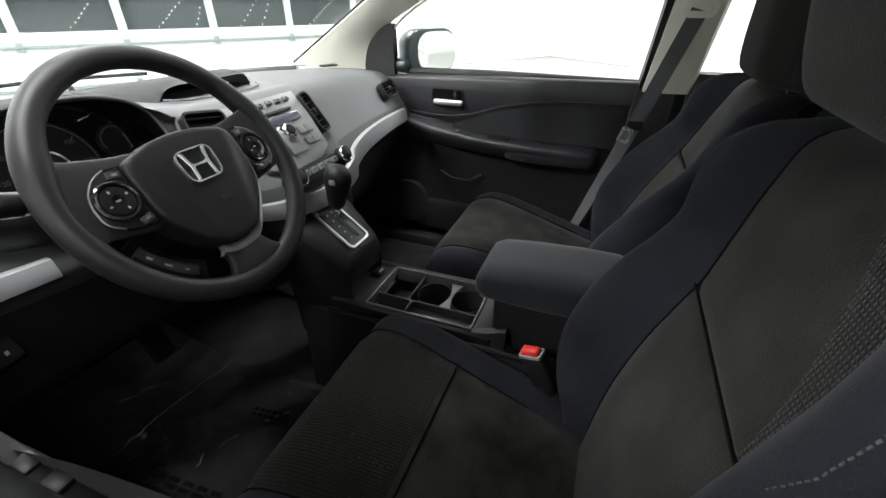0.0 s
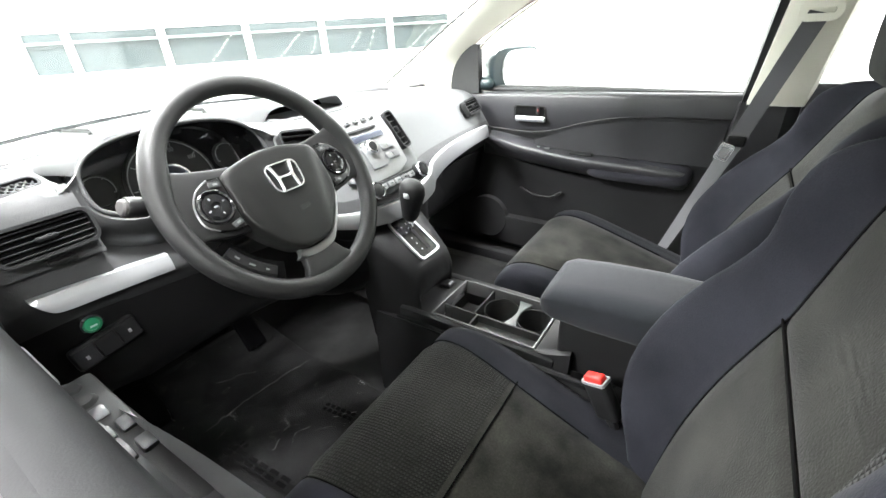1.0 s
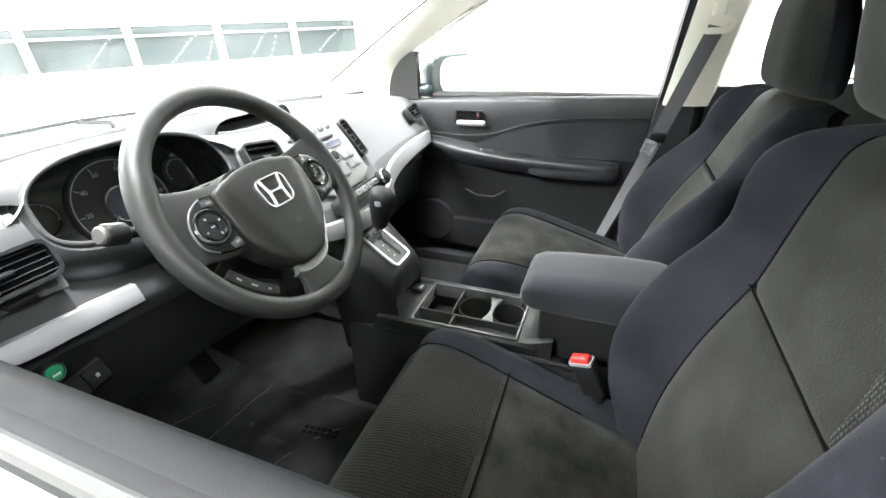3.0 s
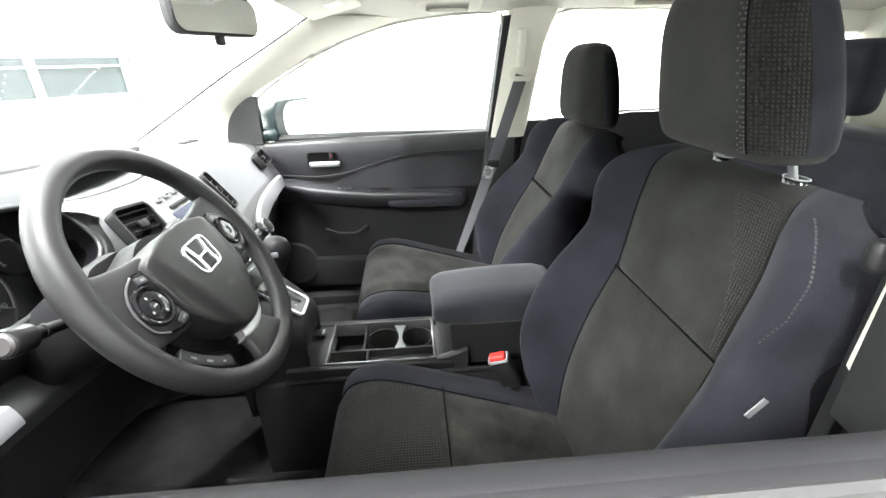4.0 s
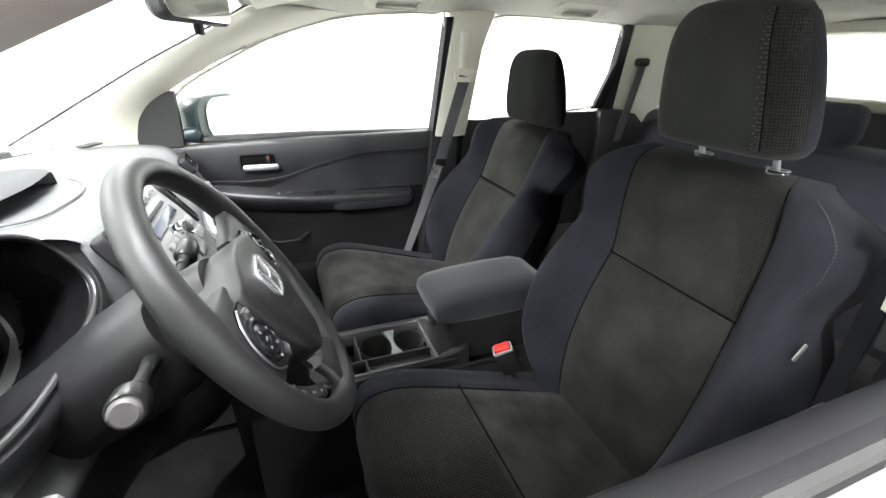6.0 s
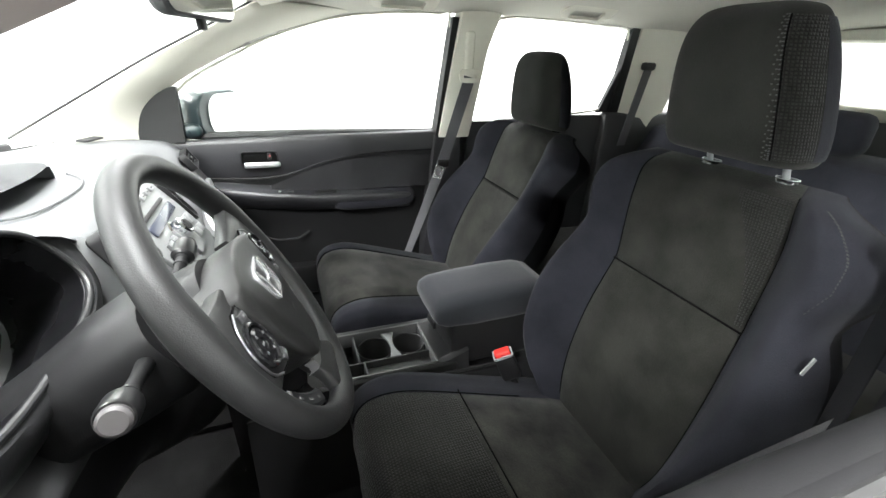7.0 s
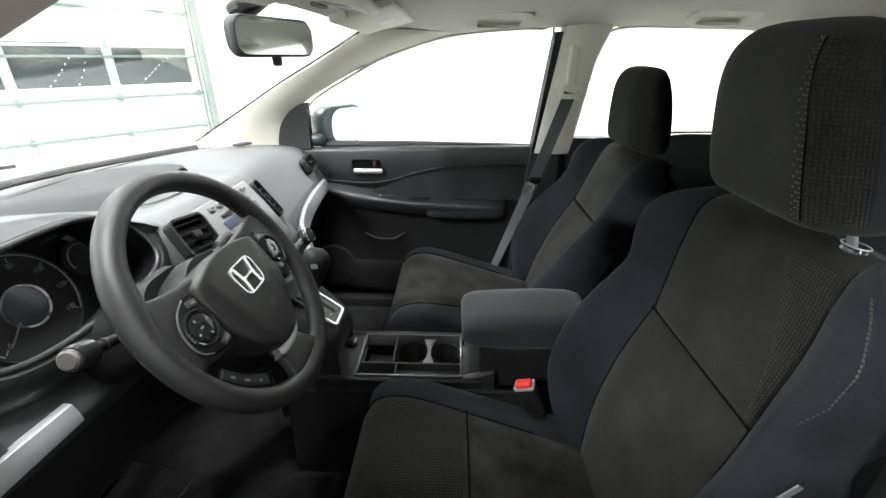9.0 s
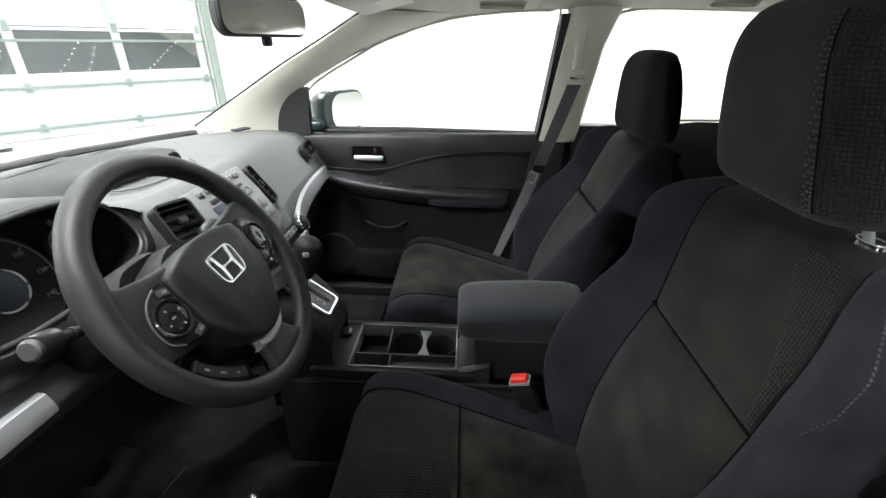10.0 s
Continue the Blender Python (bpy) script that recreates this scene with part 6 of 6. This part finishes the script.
for y, z, w, zb in ((0.125, 0.835, 0.115, 0.5), (0.07, 0.798, 0.100, 0.5), (0.02, 0.757, 0.086, 0.5), (-0.012, 0.728, 0.078, 0.5), (-0.022, 0.712, 0.074, 0.5), (-0.020, 0.66, 0.072, 0.5), (0.012, 0.615, 0.072, 0.5)):
    body.append([(-0.028 - w * 0.78, y, zb), (-0.028 - w, y, z - 0.03), (-0.028 - w * 0.86, y, z - 0.004), (-0.028 - w * 0.5, y, z), (-0.028 + w * 0.5, y, z), (-0.028 + w * 0.86, y, z - 0.004), (-0.028 + w, y, z - 0.03), (-0.028 + w * 0.78, y, zb)])
part("lever_console", loft(body), DARK, con, "", 75)
gate = part("gate_frame", frame_ring(rounded_poly(0.076, 0.124, 0.012), rounded_poly(0.066, 0.115, 0.009), 0.006, GEAR @ Matrix.Translation((0, 0, 0.012))), SILVER, gear, "satin silver gate frame")
part("gate_plate", plate(rounded_poly(0.064, 0.114, 0.008), 0.01, GEAR @ Matrix.Translation((0, 0, 0.010))), GLOSS, gear)
part("gate_slot", moved(rbox(0.008, -0.004, 0.0108, 0.010, 0.084, 0.002, 0.0008), GEAR), VOID, gear)
for k in range(5):
    part("gate_print", moved(rbox(-0.012, 0.034 - 0.018 * k, 0.0108, 0.004, 0.0035, 0.0012, 0.0003, 1), GEAR), GREYINK, gear)
kpos = Vector((-0.034, 0.026, 0.886))
foot = GEAR @ Vector((0.006, 0.02, 0.008))
part("lever_shaft", tube([foot, foot.lerp(kpos, 0.6)], 0.009, 12), CHROME, gear, "chrome lever shaft")
kn = []
for t, w, d in ((0.30, 0.014, 0.014), (0.40, 0.022, 0.020), (0.6, 0.024, 0.024), (0.85, 0.026, 0.030), (1.05, 0.027, 0.034), (1.2, 0.025, 0.031), (1.3, 0.018, 0.022), (1.33, 0.006, 0.008)):
    c = foot.lerp(kpos, t)
    kn.append([c + Vector((w * math.cos(a), d * math.sin(a) * 0.9, d * math.sin(a) * 0.25)) for a in [2 * math.pi * k / 20 for k in range(20)]])
kb = part("lever_knob", loft(kn), DARK, gear, "black grained lever knob", 60)
part("lever_button", rbox(kpos.x - 0.024, kpos.y - 0.004, kpos.z + 0.004, 0.010, 0.016, 0.014, 0.004), SILVER, kb, "silver release button")

# ---- belts ----
def belt(side, label):
    b = thing("seat_belt", label, "seat belt", group="front seat belts")
    back = 0.0 if side > 0 else -0.10
    slider = part("height_slider", rbox(side * 0.622, -0.660 + back, 1.285, 0.022, 0.034, 0.125, 0.010, 3), PILLAR, b, "cream height slider")
    part("guide_loop", frame_ring(rounded_poly(0.080, 0.044, 0.020), rounded_poly(0.052, 0.012, 0.004), 0.008, basis((side * 0.602, -0.660 + back, 1.208), (0, -side, 0), (0, 0, 1))), PILLAR, slider, "cream belt guide loop")
    part("loop_bolt", lathe([(0.0, 0.010), (0.010, 0.009), (0.014, 0.005), (0.015, 0.0)], 20, basis((side * 0.622, -0.660 + back, 1.236), (0, -side, 0), (0, 0, 1))), PILLAR, slider)
    a, c = Vector((side * 0.606, -0.66 + back, 1.205)), Vector((side * 0.600, -0.570, 0.912))
    e = Vector((side * 0.640, -0.448, 0.535))
    if side < 0:
        c, e = Vector((-0.632, -0.648, 1.118)), Vector((-0.640, -0.630, 0.52))
    across = Vector((0.010, -1, -0.25)) if side > 0 else Vector((0.78, -0.62, 0))
    # lower strand: lit copy for the passenger, shaded copy for the driver
    for p, q, w0, w1, mt in ((a, c, 0.021, 0.020, BELT), (c, e, 0.020, 0.014, LITBELT if side > 0 else SHADECLOTH)):
        rows = []
        for t in [k / 6 for k in range(7)]:
            o = p.lerp(q, t)
            rows.append([o + across.normalized() * (s * lerp(w0, w1, t)) for s in (-1, -0.5, 0, 0.5, 1)])
        part("webbing", skin(rows, 0.0022, (side, 0, 0)), mt, b)
    tng = part("tongue", rbox(c.x - side * 0.005, c.y, c.z, 0.014, 0.045, 0.028, 0.006, 3), DARK, b)
    if side > 0:
        part("tongue_plate", frame_ring(rounded_poly(0.034, 0.046, 0.006), rounded_poly(0.020, 0.026, 0.004), 0.003, basis((c.x - side * 0.012, c.y + 0.020, c.z - 0.028), (0, 1, 0.3), (0, -0.3, 1))), EMBLEM, tng, "steel tongue plate")
    part("anchor", rbox(e.x + side * 0.010, e.y, e.z - 0.025, 0.02, 0.05, 0.05, 0.008, 3), DARK, b)
    return b


belt(1, "charcoal seat belt hanging on the passenger pillar")
belt(-1, "charcoal seat belt hanging on the driver pillar")
rb = thing("rear_seat_belt", "charcoal rear seat belt on the rear pillar", "seat belt")
part("webbing", skin([[(0.615 + 0.002 * k, y - 0.012 * k, z) for k in (-2, 0, 2)] for y, z in ((-1.446, 1.247), (-1.417, 1.102), (-1.388, 0.95))], 0.003, (1, 0, 0)), BELT, rb)
part("guide_loop", rbox(0.622, -1.450, 1.262, 0.03, 0.06, 0.03, 0.01, 3), DARK, rb)

for x, label in ((-0.158, "black buckle stalk with a red release button"), (0.158, "black buckle stalk with a red release button")):
    bk = thing("belt_buckle", label, "belt buckle", group="belt buckles")
    m = basis((x, -0.443, 0.664), (0.30, 0.86, -0.40), (-0.02, 0.42, 0.90))
    part("buckle_body", moved(rbox(0, -0.048, 0, 0.046, 0.085, 0.028, 0.008, 3), m), DARK, bk)
    part("release_button", moved(rbox(0, -0.003, 0.0, 0.036, 0.016, 0.020, 0.004, 3), m), RED, bk, "red release button")
    part("button_frame", moved(frame_ring(rounded_poly(0.046, 0.028, 0.005), rounded_poly(0.039, 0.022, 0.004), 0.006), m @ basis((0, -0.004, 0), (1, 0, 0), (0, 0, -1))), GREYINK, bk)
    part("stalk", tube([m @ Vector((0, -0.08, 0)), m @ Vector((0, -0.17, -0.01)), m @ Vector((0, -0.24, -0.02))], 0.010, 8), DARK, bk)

# ---- overhead ----
mirror = thing("rear_view_mirror", "dark grey interior rear-view mirror on the windscreen", "mirror")
MM = basis((0.028, 0.070, 1.343), (0.945, -0.33, 0.0), (-0.03, 0.055, 1.0))
rings = []
for s, z in ((0.55, -0.035), (0.85, -0.028), (0.99, -0.014), (1.0, 0.0), (0.97, 0.004)):
    rings.append([(x * s, y * s, z) for x, y in rounded_poly(0.225, 0.070, 0.026)])
part("housing", moved(loft(rings), MM), DASHMID, mirror, "dark grey mirror housing")
part("mirror_pane", plate(rounded_poly(0.213, 0.060, 0.021), 0.002, MM @ Matrix.Translation((0, 0, 0.0062))), MIRROR, mirror, "mirror glass")
part("dimmer_tab", moved(rbox(0, -0.040, -0.006, 0.022, 0.022, 0.010, 0.004), MM), DARK, mirror)
part("arm", tube([(0.032, 0.096, 1.348), (0.030, 0.118, 1.372), (0.026, 0.118, 1.392)], 0.011, 10), DARK, mirror)
part("mount", rbox(0.024, 0.112, 1.398, 0.055, 0.075, 0.034, 0.012, 3, m=pose(0, 0, 0, -32)), DARK, mirror)

for side, label in ((1, "pale cloth passenger sun visor folded up"), (-1, "pale cloth driver sun visor folded up")):
    v = thing("sun_visor", label, "sun visor", group="sun visors")
    m = basis((side * 0.345, -0.075, 1.397), (1, side * -0.05, side * -0.035), (0, 0.97, -0.24))
    part("flap", moved(rbox(0, 0, 0, 0.34, 0.15, 0.016, 0.007, 3), m), PILLAR, v)
    part("vanity_label", moved(rbox(0.03 * side, -0.018, -0.0088, 0.075, 0.040, 0.001, 0.0003, 1), m), WHITE, v, "white printed label")
    part("clip", moved(rbox(-side * 0.175, 0.04, 0.0, 0.03, 0.025, 0.022, 0.006, 3), m), PILLAR, v)
ml = thing("map_light", "pale plastic map light console on the headliner", "map light")
part("body", rbox(0.03, -0.055, 1.408, 0.20, 0.13, 0.022, 0.009, 3, m=pose(0, 0, 0, 8)), PILLAR, ml)
for x in (-0.02, 0.08):
    part("lens", rbox(x, -0.065, 1.3985, 0.06, 0.05, 0.008, 0.004, m=pose(0, 0, 0, 8)), LENS, ml, "clear lamp lens")
part("bezel", rbox(0.03, -0.02, 1.398, 0.06, 0.018, 0.008, 0.003), GREYPAD, ml)

for side in (1, -1):
    for y0, y1, z in ((-0.315, -0.50, 1.411), (-0.95, -1.16, 1.424)):
        if side < 0 and y0 > -0.5:
            continue
        gh = thing("grab_handle", "pale plastic grab handle on the roof edge", "grab handle", group="grab handles")
        m = basis((side * 0.532, (y0 + y1) / 2, z - 0.004), (0, -side, 0), (side * -0.080, 0, 0.038))
        arch = [(x * (1.0 - 0.9 * max(0.0, y)), y) for x, y in rounded_poly(0.205, 0.084, 0.030)]
        part("grip", frame_ring(arch, [(x, y - 0.016) for x, y in rounded_poly(0.130, 0.046, 0.010)], 0.016, m), PILLAR, gh)
        part("recess", plate([(x, y - 0.016) for x, y in rounded_poly(0.134, 0.050, 0.010)], 0.004, m @ Matrix.Translation((0, 0, -0.010))), LINER, gh)

# ---- footwell ----
mat1 = thing("floor_mat", "black carpet mat under loose clear plastic film", "floor mat", group="floor mats")
part("mat", skin([[(x, y, 0.352 + 0.25 * max(0, y - 0.40)) for x in (-0.58, -0.36, -0.16)] for y in (-0.02, 0.2, 0.40, 0.62)], 0.012, (0, 0, -1)), CARPET, mat1)
rows = []
for i in range(61):
    row = []
    for j in range(43):
        x, y = lerp(-0.57, -0.17, j / 42), lerp(-0.0, 0.60, i / 60)
        w = (0.5 - abs(noise.noise(Vector((x * 7, y * 6, 1.3))))) * 0.030 + (0.5 - abs(noise.noise(Vector((x * 17, y * 15, 4.1))))) * 0.012
        row.append((x, y, 0.352 + 0.25 * max(0, y - 0.40) + max(0.0, w)))
    rows.append(row)
film = part("film", skin(rows, 0.0008, (0, 0, 1)), FILMSHEET, mat1, "wrinkled clear plastic film")
film.visible_shadow = False
# pale threads that paint the glints along creases, and the dark print on the film
rng = random.Random(11)
CREASE_GLINTS = ((-0.402, 0.465, -0.307, 0.427), (-0.498, 0.358, -0.367, 0.360), (-0.367, 0.360, -0.202, 0.335), (-0.453, 0.175, -0.418, 0.178), (-0.394, 0.164, -0.358, 0.153), (-0.515, 0.550, -0.526, 0.444), (-0.310, 0.120, -0.270, 0.080))
for x0, y0, x1, y1 in CREASE_GLINTS:
    n = max(4, int(math.hypot(x1 - x0, y1 - y0) / 0.012))
    line = []
    for k in range(n + 1):
        x, y = lerp(x0, x1, k / n) + rng.uniform(-0.004, 0.004), lerp(y0, y1, k / n) + rng.uniform(-0.004, 0.004)
        line.append((x, y, 0.377 + 0.25 * max(0, y - 0.40) + rng.uniform(-0.003, 0.003)))
    part("crease", tube(line, 0.0009, 5, flat=0.6), GLINTFILM, film, "crease in the film, its glint put into a pale colour")
for (x0, y0), (x1, y1) in (((-0.557, 0.243), (-0.465, 0.237)), ((-0.501, 0.264), (-0.486, 0.060)), ((-0.298, 0.157), (-0.287, 0.064))):
    for k in range(6):
        a, b = (Vector((lerp(x0, x1, q), lerp(y0, y1, q), 0.3855)) for q in (k / 6, (k + 0.72) / 6))
        for off in (-0.007, 0.007):
            side = (b - a).cross(Vector((0, 0, 1))).normalized() * off
            m = basis((a + b) / 2 + side, b - a, (b - a).cross(Vector((0, 0, -1))))
            part("print_bar", moved(rbox(0, 0, 0, (b - a).length, 0.009, 0.0006, 0.0002, 1), m), HOLLOW, film)
mat2 = thing("floor_mat", "black carpet mat with clear film on the passenger floor", "floor mat", group="floor mats")
film2 = part("film", skin([[(-v[0], v[1], v[2]) for v in row] for row in rows], 0.0008, (0, 0, 1)), FILMSHEET, mat2, "wrinkled clear plastic film")
film2.visible_shadow = False
part("mat", skin([[(x, y, 0.352 + 0.25 * max(0, y - 0.40)) for x in (0.14, 0.36, 0.58)] for y in (-0.02, 0.2, 0.40, 0.62)], 0.012, (0, 0, -1)), CARPET, mat2)
pedals = thing("pedals", "black rubber brake and throttle pedals", "pedals")
part("brake_pedal", rbox(-0.36, 0.52, 0.52, 0.11, 0.02, 0.06, 0.008, 3, m=pose(0, 0, 0, -35)), BLACKSEAL, pedals)
part("brake_arm", tube([(-0.36, 0.53, 0.53), (-0.36, 0.60, 0.66), (-0.36, 0.62, 0.80)], 0.010, 8), DARK, pedals)
part("throttle_pedal", rbox(-0.24, 0.55, 0.45, 0.06, 0.02, 0.16, 0.008, 3, m=pose(0, 0, 0, -30)), BLACKSEAL, pedals)
part("throttle_arm", tube([(-0.24, 0.59, 0.50), (-0.24, 0.64, 0.62), (-0.24, 0.66, 0.75)], 0.008, 8), DARK, pedals)
part("foot_rest", rbox(-0.56, 0.54, 0.46, 0.09, 0.02, 0.22, 0.008, 3, m=pose(0, 0, 0, -35)), BLACKSEAL, pedals)
